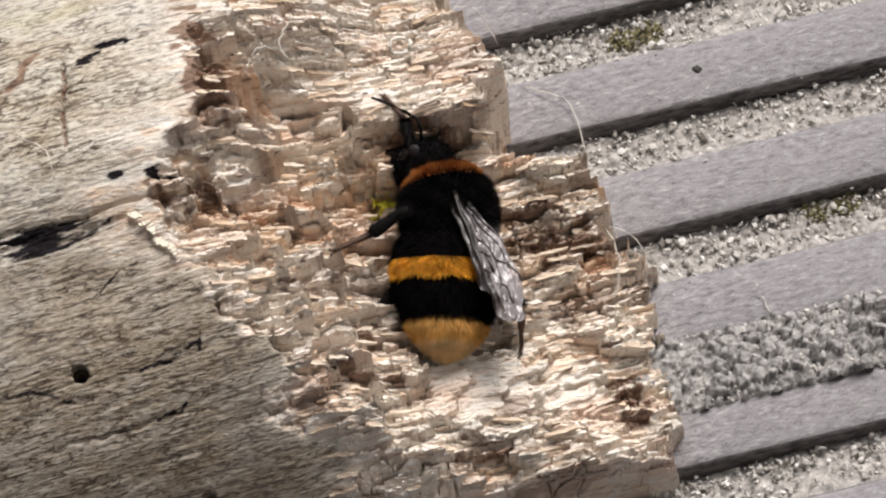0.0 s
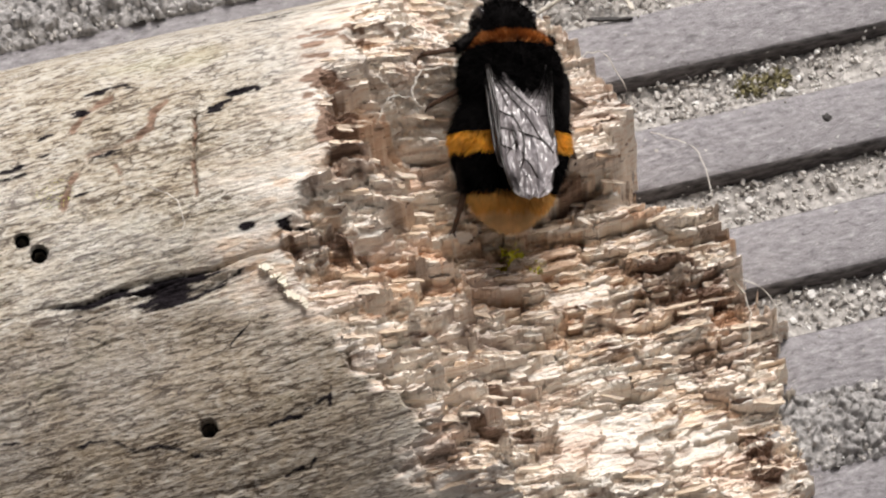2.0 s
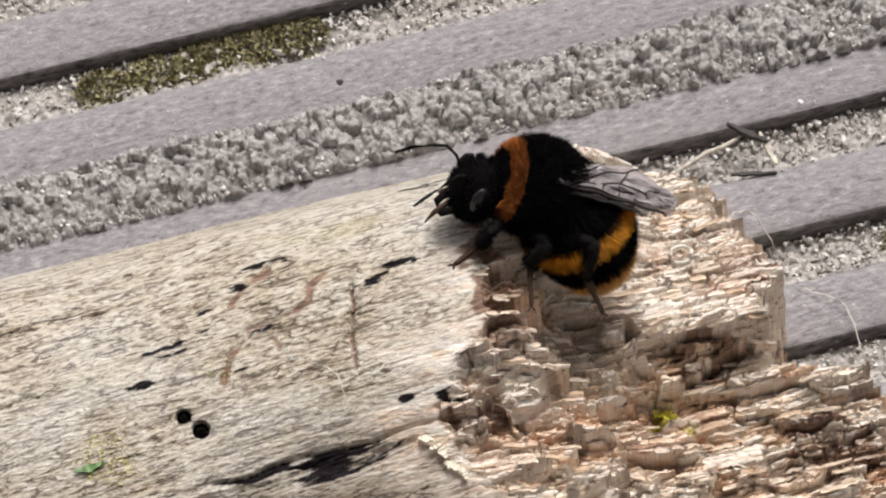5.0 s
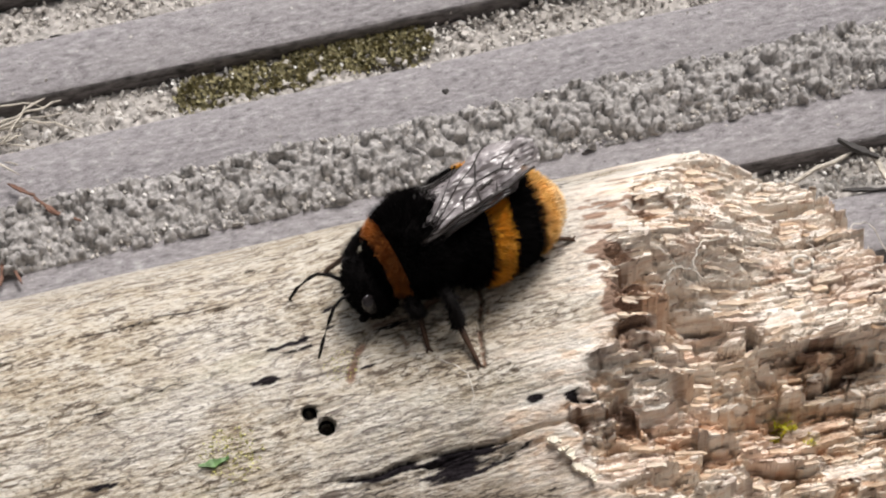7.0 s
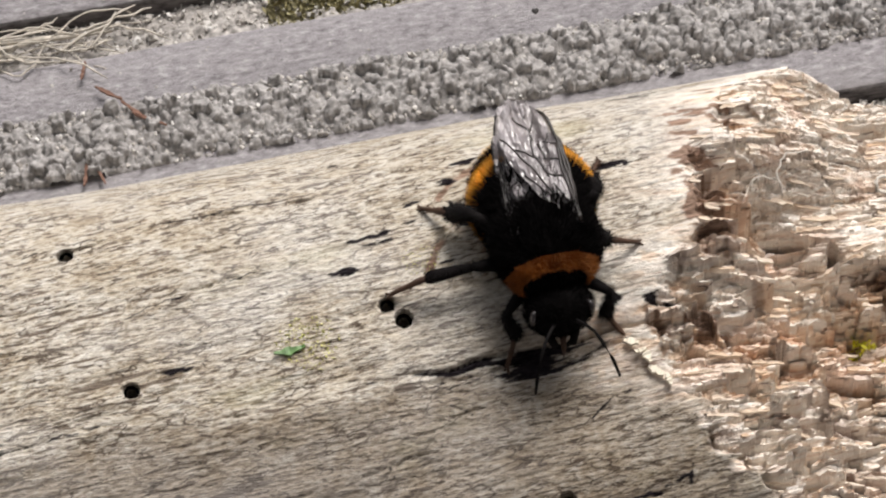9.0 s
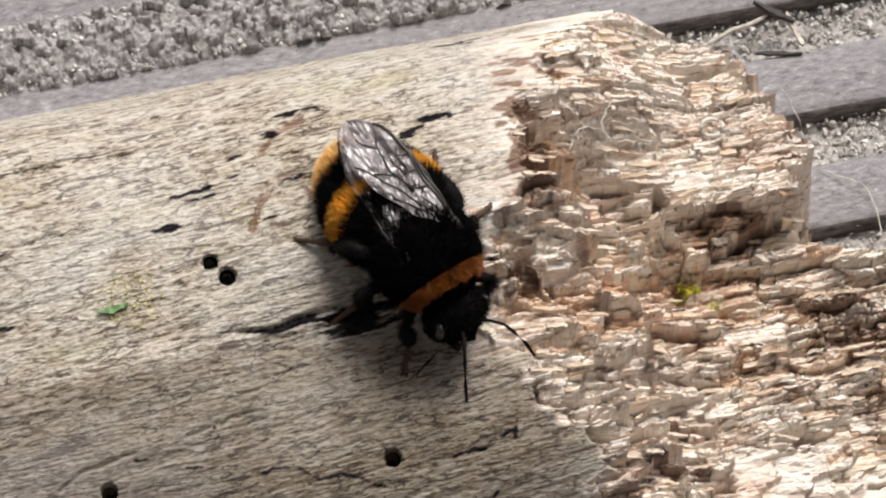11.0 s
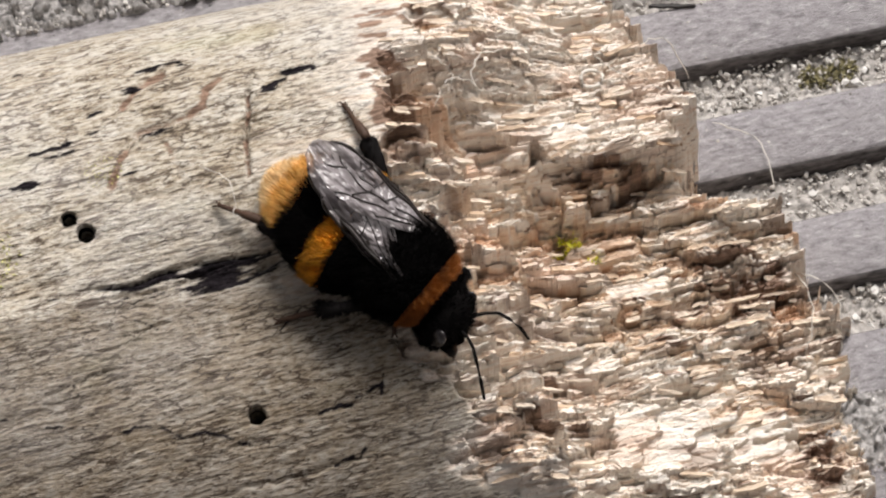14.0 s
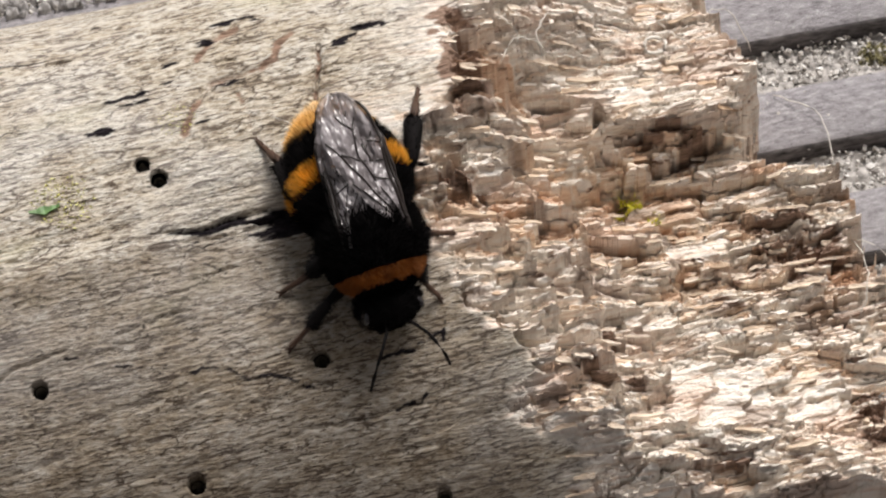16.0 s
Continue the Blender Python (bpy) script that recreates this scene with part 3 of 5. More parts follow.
def grit_mesh(name, rows, seed, big=()):
    """Loose grains: rows of (x0, x1, y0, y1, z0, z1, count, least, most)."""
    rs = np.random.RandomState(seed)
    g = (1 + 5**0.5) / 2
    base = np.array([(-1, g, 0), (1, g, 0), (-1, -g, 0), (1, -g, 0), (0, -1, g), (0, 1, g), (0, -1, -g), (0, 1, -g), (g, 0, -1), (g, 0, 1), (-g, 0, -1), (-g, 0, 1)]) / 1.9
    tri = np.array([(0, 11, 5), (0, 5, 1), (0, 1, 7), (0, 7, 10), (0, 10, 11), (1, 5, 9), (5, 11, 4), (11, 10, 2), (10, 7, 6), (7, 1, 8),
                    (3, 9, 4), (3, 4, 2), (3, 2, 6), (3, 6, 8), (3, 8, 9), (4, 9, 5), (2, 4, 11), (6, 2, 10), (8, 6, 7), (9, 8, 1)])
    V, F, at = [], [], 0
    for x0, x1, y0, y1, z0, z1, count, least, most in rows:
        c = np.stack([rs.uniform(x0, x1, count), rs.uniform(y0, y1, count), rs.uniform(z0, z1, count)], -1)
        s = rs.uniform(0, 1, count) ** 2.5 * (most - least) + least
        q = rs.normal(0, 1, (count, 4))
        w, x, y, z = (q / np.linalg.norm(q, axis=1, keepdims=True)).T
        turn = np.stack([1 - 2 * (y * y + z * z), 2 * (x * y - z * w), 2 * (x * z + y * w), 2 * (x * y + z * w), 1 - 2 * (x * x + z * z), 2 * (y * z - x * w),
                         2 * (x * z - y * w), 2 * (y * z + x * w), 1 - 2 * (x * x + y * y)], -1).reshape(-1, 3, 3)
        v = base[None] * rs.uniform(0.4, 1.4, (count, 12, 1)) * rs.uniform(0.45, 1.4, (count, 1, 3)) * s[:, None, None]
        V.append((c[:, None] + v @ turn).reshape(-1, 3))
        F.append((tri[None] + at + 12 * np.arange(count)[:, None, None]).reshape(-1, 3))
        at += 12 * count
    return mesh_from(name, np.concatenate(V) * CM, np.concatenate(F), [GRIT], False)


def crumbs(x, y, size, seed):
    """Caked crumbs: flat-topped lumps of random height with gaps between them."""
    u, v = np.asarray(x) / size, np.asarray(y) / size
    i, j = np.floor(u).astype(int), np.floor(v).astype(int)
    first, second, tall = np.full(u.shape, 9.0), np.full(u.shape, 9.0), np.zeros(u.shape)
    for a in (-1, 0, 1):
        for b in (-1, 0, 1):
            p, q = (i + a) % 256, (j + b + 17 * seed) % 256
            d = np.hypot(i + a + TAB[p, q] - u, j + b + TAB[q, p] - v)
            closer = d < first
            second = np.where(closer, first, np.minimum(second, d))
            tall = np.where(closer, TAB[(p + 91) % 256, (q + 37) % 256], tall)
            first = np.where(closer, d, first)
    tilt = (TAB[(i * 5 + 3) % 256, j % 256] - 0.5) * (u - i) + (TAB[(i * 3 + 7) % 256, j % 256] - 0.5) * (v - j)
    return size * (smooth(0.0, 0.16, second - first) * (0.2 + 0.9 * tall ** 2) + 0.35 * tilt)


def sand_bed(k):
    """The bed of sand and dust that fills a groove, heaped over the brim where the groove is full."""
    near, far = Y0 - k * PITCH, Y0 - (k + 1) * PITCH + RIDGE
    full = k in FILLED
    xs, ys = np.arange(-8.2, 5.6, 0.012 if full else 0.022), np.linspace(far - (0.14 if full else -0.01), near + (0.05 if full else -0.015), 56 if full else 24)
    gx, gy = np.meshgrid(xs, ys, indexing="ij")
    v = (gy - ys[0]) / (ys[-1] - ys[0])
    if full:
        z = -0.03 + 0.06 * np.sin(np.clip(v, 0, 1) * np.pi) + 0.05 * fbm(gx * 2, gy * 3, 101) + 0.03 * fbm(gx * 14, gy * 14, 103) - 0.05 * (v < 0.02) - 0.05 * (v > 0.98)
        z = z + crumbs(gx + 0.05 * fbm(gx * 9, gy * 9, 111), gy + 0.05 * fbm(gx * 9, gy * 9, 113), 0.097, 5) * 1.1 + crumbs(gx + 0.4, gy, 0.045, 6) * 0.9
    else:
        z = -0.20 + 0.08 * (1 - v) ** 2 + 0.05 * fbm(gx * 2, gy * 3, 105 + k) + 0.03 * fbm(gx * 10, gy * 10, 107) + crumbs(gx, gy, 0.075, 7 + k) * 0.5
    nx, ny = gx.shape
    idx = np.arange(nx * ny).reshape(nx, ny)
    F = np.stack([idx[:-1, :-1], idx[1:, :-1], idx[1:, 1:], idx[:-1, 1:]], -1).reshape(-1, 4)
    ob = new("sand", mesh_from("sand", np.stack([gx, gy, z], -1).reshape(-1, 3) * CM, F, [SAND if full else BED], True))
    return tagged(ob, "pale grey sand packed into the deck groove", "sand", "packed sand", "stuff")


def unseen_wall():
    """An added dark wall, unseen behind the viewer, which shuts off that half of the sky."""
    bm = bmesh.new()
    bmesh.ops.create_cube(bm, size=1)
    for v in bm.verts:
        v.co = Vector((v.co.x * 8.0, v.co.y * 0.2 - 0.60, (v.co.z + 0.5) * 3.2 - 0.03))
    bmesh.ops.bevel(bm, geom=bm.edges[:], offset=0.01, segments=2, affect="EDGES")
    me = bpy.data.meshes.new("wall_unseen")
    bm.to_mesh(me)
    bm.free()
    me.materials.append(plain("dark_sky_blocker", (0.07, 0.062, 0.056), 0.9, 0.3, 40))
    return tagged(new("wall_unseen", me), "plain dark wall added out of view to block the sky", "wall", kind="structure")


# added only to keep sky light off the near faces
unseen_wall()
ground = tagged(new("ground", mesh_from("ground", np.array([(-900, -900, -2.3e-2), (900, -900, -2.3e-2), (900, 900, -2.3e-2), (-900, 900, -2.3e-2)]), [(0, 1, 2, 3)], [SOIL])),
                "bare brown soil under the deck", "ground", kind="structure")
for first in range(-60, 60, 15):
    deck_board(first - 4, 15)

# ---- log ----
def build_log():
    xs = np.r_[np.arange(-8.8, -6.3, 0.05), np.arange(-6.3, -1.6, 0.016), np.arange(-1.6, -0.9, 0.012), np.arange(-0.9, 2.3, 0.0085)]
    ys = np.r_[np.arange(-0.42, 3.7, 0.0072), np.arange(3.7, 4.42, 0.02)]
    gx, gy = np.meshgrid(xs, ys, indexing="ij")
    z = height(gx, gy)
    nx, ny = gx.shape
    verts = np.stack([gx, gy, z], -1).reshape(-1, 3) * CM
    idx = np.arange(nx * ny).reshape(nx, ny)
    faces = np.stack([idx[:-1, :-1], idx[1:, :-1], idx[1:, 1:], idx[:-1, 1:]], -1).reshape(-1, 4)
    keep = (z[:-1, :-1] > -0.28) | (z[1:, 1:] > -0.28)
    faces = faces[keep.ravel()]
    me = bpy.data.meshes.new("log")
    me.vertices.add(len(verts))
    me.vertices.foreach_set("co", verts.ravel())
    me.loops.add(len(faces) * 4)
    me.loops.foreach_set("vertex_index", faces.ravel().astype(np.int32))
    me.polygons.add(len(faces))
    me.polygons.foreach_set("loop_start", np.arange(0, len(faces) * 4, 4, dtype=np.int32))
    facet = rot_mask(gx, gy)[:-1, :-1].ravel()[keep.ravel()]
    me.polygons.foreach_set("use_smooth", facet < 0.5)
    me.materials.append(WOOD)
    at = me.attributes.new("rot", "FLOAT", "POINT")
    at.data.foreach_set("value", rot_colour(gx, gy).ravel().astype(np.float32))
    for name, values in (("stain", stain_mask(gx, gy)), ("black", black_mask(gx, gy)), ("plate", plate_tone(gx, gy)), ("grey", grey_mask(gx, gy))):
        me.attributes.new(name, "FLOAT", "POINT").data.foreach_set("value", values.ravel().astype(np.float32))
    me.update(calc_edges=True)
    me.validate()
    ob = new("log", me)
    return tagged(ob, "weathered cream log with a rotten, splintered broken end", "log")


log = build_log()
HOLE_SHADE = plain("gallery_shade", (0.004, 0.0035, 0.0035), 0.95, 0.3)
HOLE_SHADE.node_tree.nodes["Principled BSDF"].inputs["Specular IOR Level"].default_value = 0.0
for hx, hy, hr in HOLES:
    # a beetle's gallery; the dark of its depth is put into the black colour
    gz = min(float(height(hx + hr * 1.35 * math.cos(a), hy + hr * 1.35 * math.sin(a))) for a in np.arange(0, 6.28, 0.4)) - 0.012
    zs, segs, V, F = [0.0, -0.02, -0.5, -0.52], 20, [], []
    for i, (dz, r) in enumerate(zip(zs, (hr * 0.98, hr * 0.93, hr * 0.8, 0.001))):
        V += [(r * math.cos(6.2832 * k / segs), r * math.sin(6.2832 * k / segs) * 1.02, dz) for k in range(segs)]
    for i in range(3):
        F += [(i * segs + k, i * segs + (k + 1) % segs, (i + 1) * segs + (k + 1) % segs, (i + 1) * segs + k) for k in range(segs)]
    part("bore_hole", mesh_from("bore_hole", np.array(V) * CM, F, [HOLE_SHADE]), log, "round black beetle hole",
         pose(hx * CM, hy * CM, gz * CM, 8 if hy > 1.5 else 20))


# ---- bumblebee ----
FUR_BLACK = plain("black_fur", (0.0035, 0.003, 0.003), 0.9, 0.4)
FUR_BLACK.node_tree.nodes["Principled BSDF"].inputs["Specular IOR Level"].default_value = 0.06
FUR_ORANGE = plain("orange_fur", (0.68, 0.29, 0.012), 0.7, 0.5, 700)
FUR_COLLAR = plain("collar_fur", (0.30, 0.092, 0.010), 0.7, 0.5, 700)
FUR_TIP = plain("pale_fur", (0.80, 0.57, 0.29), 0.65, 0.25)
FUR_BUFF = plain("buff_fur", (0.74, 0.42, 0.11), 0.65, 0.3)
SHELL = plain("black_cuticle", (0.006, 0.005, 0.005), 0.8, 0.3)
SHELL.node_tree.nodes["Principled BSDF"].inputs["Specular IOR Level"].default_value = 0.10
bee = new("bumblebee")
tagged(bee, "furry black bumblebee with orange bands and buff tail on log", "bumblebee")


def ball(cx, cz, rx, ry, rz, a0=-1.0, a1=1.0, rings=14, segs=28, taper=0.0):
    """A slice of an ellipsoid along x, from a0 to a1 of its half length, that may narrow to the rear."""
    t = np.linspace(math.acos(np.clip(a1, -1, 1)), math.acos(np.clip(a0, -1, 1)), rings)
    V, F = [], []
    for a in t:
        w = math.sin(a) * (1 + taper * math.cos(a))
        for k in range(segs):
            p = 2 * math.pi * k / segs
            V.append((cx + rx * math.cos(a), ry * w * math.cos(p), cz + rz * w * math.sin(p)))
    for i in range(rings - 1):
        for k in range(segs):
            b = (k + 1) % segs
            F.append((i * segs + k, i * segs + b, (i + 1) * segs + b, (i + 1) * segs + k))
    return np.array(V), F


def furry(name, parent, mat, cx, cz, rx, ry, rz, a0=-1.0, a1=1.0, hairs=2500, length=0.1, lean=0.6, seed=0, label="", width=0.0048, taper=0.0):
    """A slice of body with a coat of fine hairs that lean backwards."""
    V0, F0 = ball(cx, cz, rx, ry, rz, a0, a1, taper=taper)
    rs = np.random.RandomState(seed)
    c = rs.uniform(a0, a1, hairs)
    sn = np.sqrt(np.maximum(0, 1 - c * c))
    p = rs.uniform(0, 2 * np.pi, hairs)
    w = sn * (1 + taper * c)
    at = np.stack([cx + rx * c, ry * w * np.cos(p), cz + rz * w * np.sin(p)], -1)

    def unit(v):
        return v / np.linalg.norm(v, axis=1, keepdims=True)
    nrm = unit(np.stack([c / rx, sn * np.cos(p) / ry, sn * np.sin(p) / rz], -1))
    clump = 0.18 * np.stack([np.sin(9 * p + 14 * c), np.cos(7 * p - 11 * c), np.sin(8 * p + 9 * c)], -1)
    way = unit(nrm + np.array([-lean, 0, 0]) + clump + rs.normal(0, 0.2, (hairs, 3)))
    side = unit(np.cross(way, rs.normal(0, 1, (hairs, 3)))) * width * 0.5
    size = length * rs.uniform(0.6, 1.1, (hairs, 1))
    mid = at + way * size * 0.55 + nrm * size * 0.04
    tip = at + way * size + np.array([-0.12, 0, 0]) * size
    V1 = np.stack([at - side, at + side, mid + side * 0.75, mid - side * 0.75, tip], 1).reshape(-1, 3)
    k = len(V0) + 5 * np.arange(hairs)
    F = list(F0) + [(i, i + 1, i + 2, i + 3) for i in k] + [(i + 3, i + 2, i + 4) for i in k]
    return part(name, mesh_from(name, np.concatenate([V0, V1]) * CM, F, [mat]), parent, label)


def tube(points, radii, segs=8):
    """A tapered tube through points."""
    P = [Vector(p) for p in points]
    V, F = [], []
    for i, p in enumerate(P):
        d = (P[min(i + 1, len(P) - 1)] - P[max(i - 1, 0)]).normalized()
        a = d.orthogonal().normalized()
        b = d.cross(a)
        for k in range(segs):
            q = 2 * math.pi * k / segs
            V.append(p + (a * math.cos(q) + b * math.sin(q)) * radii[i])
    for i in range(len(P) - 1):
        for k in range(segs):
            c = (k + 1) % segs
            F.append((i * segs + k, i * segs + c, (i + 1) * segs + c, (i + 1) * segs + k))
    F += [tuple(range(segs))[::-1], tuple((len(P) - 1) * segs + k for k in range(segs))]
    return V, F


def wing_material():
    mat, n, l, bsdf = shader("wing_membrane")
    t = noise_node(n, l, 700, (0.4, 1, 1), 3)
    r = ramp(n, [(0.3, (0.17, 0.145, 0.146)), (0.7, (0.40, 0.36, 0.37))])
    l.new(t.outputs["Fac"], r.inputs["Fac"])
    l.new(r.outputs[0], bsdf.inputs["Base Color"])
    bsdf.inputs["Roughness"].default_value = 0.33
    bsdf.inputs["Specular IOR Level"].default_value = 0.8
    bsdf.inputs["IOR"].default_value = 1.8
    bsdf.inputs["Alpha"].default_value = 0.74
    bump(n, l, bsdf, t.outputs["Fac"], 1.0, 0.0016)
    return mat


WING = wing_material()
VEIN = plain("wing_vein", (0.018, 0.013, 0.011), 0.4, 0.3)
EYE = plain("compound_eye", (0.02, 0.017, 0.018), 0.15, 0.2)
TARSUS = plain("brown_cuticle", (0.055, 0.026, 0.013), 0.7, 0.3)

CHEST = (0.0, 0.0, 0.345, 0.325, 0.31)
thorax = furry("thorax", bee, FUR_BLACK, *CHEST, -1, 0.53, 14000, 0.075, 0.30, 1)
furry("collar", thorax, FUR_COLLAR, *CHEST, 0.53, 0.78, 4200, 0.06, 0.05, 2, "orange furry collar")
furry("neck", thorax, FUR_BLACK, *CHEST, 0.78, 1.0, 1500, 0.05, 0.0, 12)
BELLY = (-0.53, -0.06, 0.465, 0.368, 0.345)
abdomen = furry("abdomen", bee, FUR_BLACK, *BELLY, 0.34, 1.0, 6500, 0.085, 0.75, 3, taper=0.27)
furry("orange_segment", abdomen, FUR_ORANGE, *BELLY, 0.07, 0.34, 7000, 0.075, 0.8, 4, "orange furry band", taper=0.27)
furry("dark_segment", abdomen, FUR_BLACK, *BELLY, -0.51, 0.07, 7500, 0.08, 0.85, 5, taper=0.27)
furry("tail_segment", abdomen, FUR_BUFF, *BELLY, -0.75, -0.51, 6000, 0.09, 0.9, 6, "orange-buff furry tail", taper=0.27)
furry("tail_tip", abdomen, FUR_TIP, *BELLY, -1.0, -0.74, 6500, 0.085, 0.9, 8, "pale cream tail tip", taper=0.27)
head = furry("head", bee, FUR_BLACK, 0.40, -0.13, 0.165, 0.215, 0.22, -1, 1, 3600, 0.04, 0.1, 7)


def smooth_part(name, V, F, mat, parent, label="", m=None):
    return part(name, mesh_from(name, np.array([tuple(v) for v in V]) * CM, F, [mat]), parent, label, m)


for side in (1, -1):
    V, F = ball(0, 0, 0.065, 0.035, 0.115)
    m = Matrix.Translation(Vector((0.44, side * 0.178, -0.10)) * CM) @ Euler((0, 0.25, side * 0.35)).to_matrix().to_4x4()
    smooth_part("eye", V, F, EYE, head, "glossy dark eye", m)
    V, F = tube([(0.53, side * 0.06, -0.05), (0.60, side * 0.11, 0.02), (0.67, side * 0.16, 0.04), (0.74, side * 0.20, -0.01), (0.84, side * 0.25, -0.10), (0.92, side * 0.28, -0.20)],
                [0.013, 0.011, 0.011, 0.013, 0.013, 0.009])
    smooth_part("antenna", V, F, SHELL, head)
    V, F = tube([(0.52, side * 0.09, -0.28), (0.57, side * 0.06, -0.35), (0.56, side * 0.015, -0.39)], [0.03, 0.028, 0.008])
    smooth_part("mandible", V, F, SHELL, head)
V, F = tube([(0.52, 0, -0.28), (0.58, 0, -0.40), (0.60, 0, -0.50)], [0.022, 0.018, 0.006])
smooth_part("tongue", V, F, TARSUS, head)


def wing(name, base, tip, across, length_veins, seed, side):
    """A thin folded wing: base and tip lie on its front edge, across spans its width."""
    B, T, A = Vector(base), Vector(tip), Vector(across)
    up = (T - B).cross(A).normalized()
    nu, nv = 34, 24

    def at(u, v):
        w = 0.22 + 0.78 * math.sin(min(1.0, u * 1.18) * math.pi * 0.62) ** 1.1
        q = 1.0 if u < 0.7 else math.sqrt(max(0.0, 1 - ((u - 0.7) / 0.3) ** 2))
        v = v * q + 0.42 * (1 - q)
        ripple = 0.012 * math.sin(v * 9 + 2.5 * u) + 0.009 * math.sin(u * 23 + seed + 5 * v) + 0.014 * math.sin(v * 26 - 6 * u) * max(0.0, min(1.0, 2 * u - 0.6))
        lead = 0.03 * math.sin(u * math.pi)
        return B + (T - B) * u + A * (v * w) - A * lead * 0.6 + up * (ripple + 0.03 * math.sin(u * math.pi))
    V = [at(i / nu, j / nv) for i in range(nu + 1) for j in range(nv + 1)]
    F = [(i * (nv + 1) + j, i * (nv + 1) + j + 1, (i + 1) * (nv + 1) + j + 1, (i + 1) * (nv + 1) + j) for i in range(nu) for j in range(nv)]
    ob = smooth_part(name, V, F, WING, bee, "smoky glossy veined wing")
    for k, path in enumerate(length_veins):
        pts = []
        for (u0, v0), (u1, v1) in zip(path[:-1], path[1:]):
            pts += [at(u0 + (u1 - u0) * q / 5, v0 + (v1 - v0) * q / 5) + up * 0.003 for q in range(5)]
        pts.append(at(*path[-1]) + up * 0.003)
        V, F = tube(pts, [0.011 if k < 2 else 0.006] * len(pts), 5)
        smooth_part("vein", V, F, VEIN, ob)
    return ob


FORE_VEINS = [[(0, 0), (0.3, 0), (0.62, 0), (0.9, 0.02)], [(0, 0.08), (0.35, 0.10), (0.6, 0.02)], [(0.02, 0.2), (0.3, 0.38), (0.55, 0.5), (0.72, 0.42), (0.86, 0.2)],
              [(0.05, 0.35), (0.3, 0.62), (0.58, 0.8), (0.7, 0.98)], [(0.35, 0.10), (0.4, 0.42)], [(0.48, 0.07), (0.52, 0.48), (0.6, 0.8)], [(0.6, 0.03), (0.68, 0.45)],
              [(0.72, 0.42), (0.86, 0.7)], [(0.03, 0.5), (0.4, 0.95)]]
HIND_VEINS = [[(0, 0), (0.5, 0.02), (0.9, 0.05)], [(0, 0.2), (0.4, 0.4), (0.8, 0.7)], [(0.4, 0.4), (0.5, 0.05)]]
WINGS = []
for side in (1, -1):
    lift = 0.0 if side > 0 else 0.022
    hind = wing("hindwing", (-0.06, side * 0.23, 0.19), (-0.76, side * 0.23, 0.34 + lift), (0.04, side * -0.24, 0.05), HIND_VEINS, 2, side)
    fore = wing("forewing", (0.02, side * 0.23, 0.23), (-0.97, side * 0.17, 0.39 + lift), (0.03, side * -0.36, 0.06), FORE_VEINS, 1, side)
    WINGS += [hind, fore]


def hairy_tube(points, radii, hairs, size, seed, flat=1.0):
    V, F = tube(points, radii, 8)
    rs = np.random.RandomState(seed)
    P = [Vector(p) for p in points]
    for _ in range(hairs):
        i = rs.randint(0, len(P) - 1)
        q = rs.uniform()
        at = P[i].lerp(P[i + 1], q)
        along = (P[i + 1] - P[i]).normalized()
        out = along.cross(Vector(rs.normal(0, 1, 3))).normalized()
        rad = radii[i] * (1 - q) + radii[i + 1] * q
        way = (out + along * 0.5).normalized()
        sd = way.cross(along).normalized() * 0.003
        a = at + out * rad * 0.9
        k = len(V)
        V += [a - sd, a + sd, a + way * size * rs.uniform(0.5, 1.1)]
        F.append((k, k + 1, k + 2))
    return V, F


# a leg: where it leaves the body, the lengths of thigh, shin and foot, their thickness, and where it rests beside the body
LEGS = []
SHAPES = (("foreleg", (0.16, 0.13, -0.20), (0.30, 0.25, 0.26), 0.046, 0.040, (0.52, 0.40)),
          ("midleg", (0.0, 0.17, -0.23), (0.33, 0.30, 0.30), 0.052, 0.048, (-0.02, 0.66)),
          ("hindleg", (-0.16, 0.17, -0.22), (0.38, 0.36, 0.32), 0.058, 0.066, (-0.58, 0.56)))
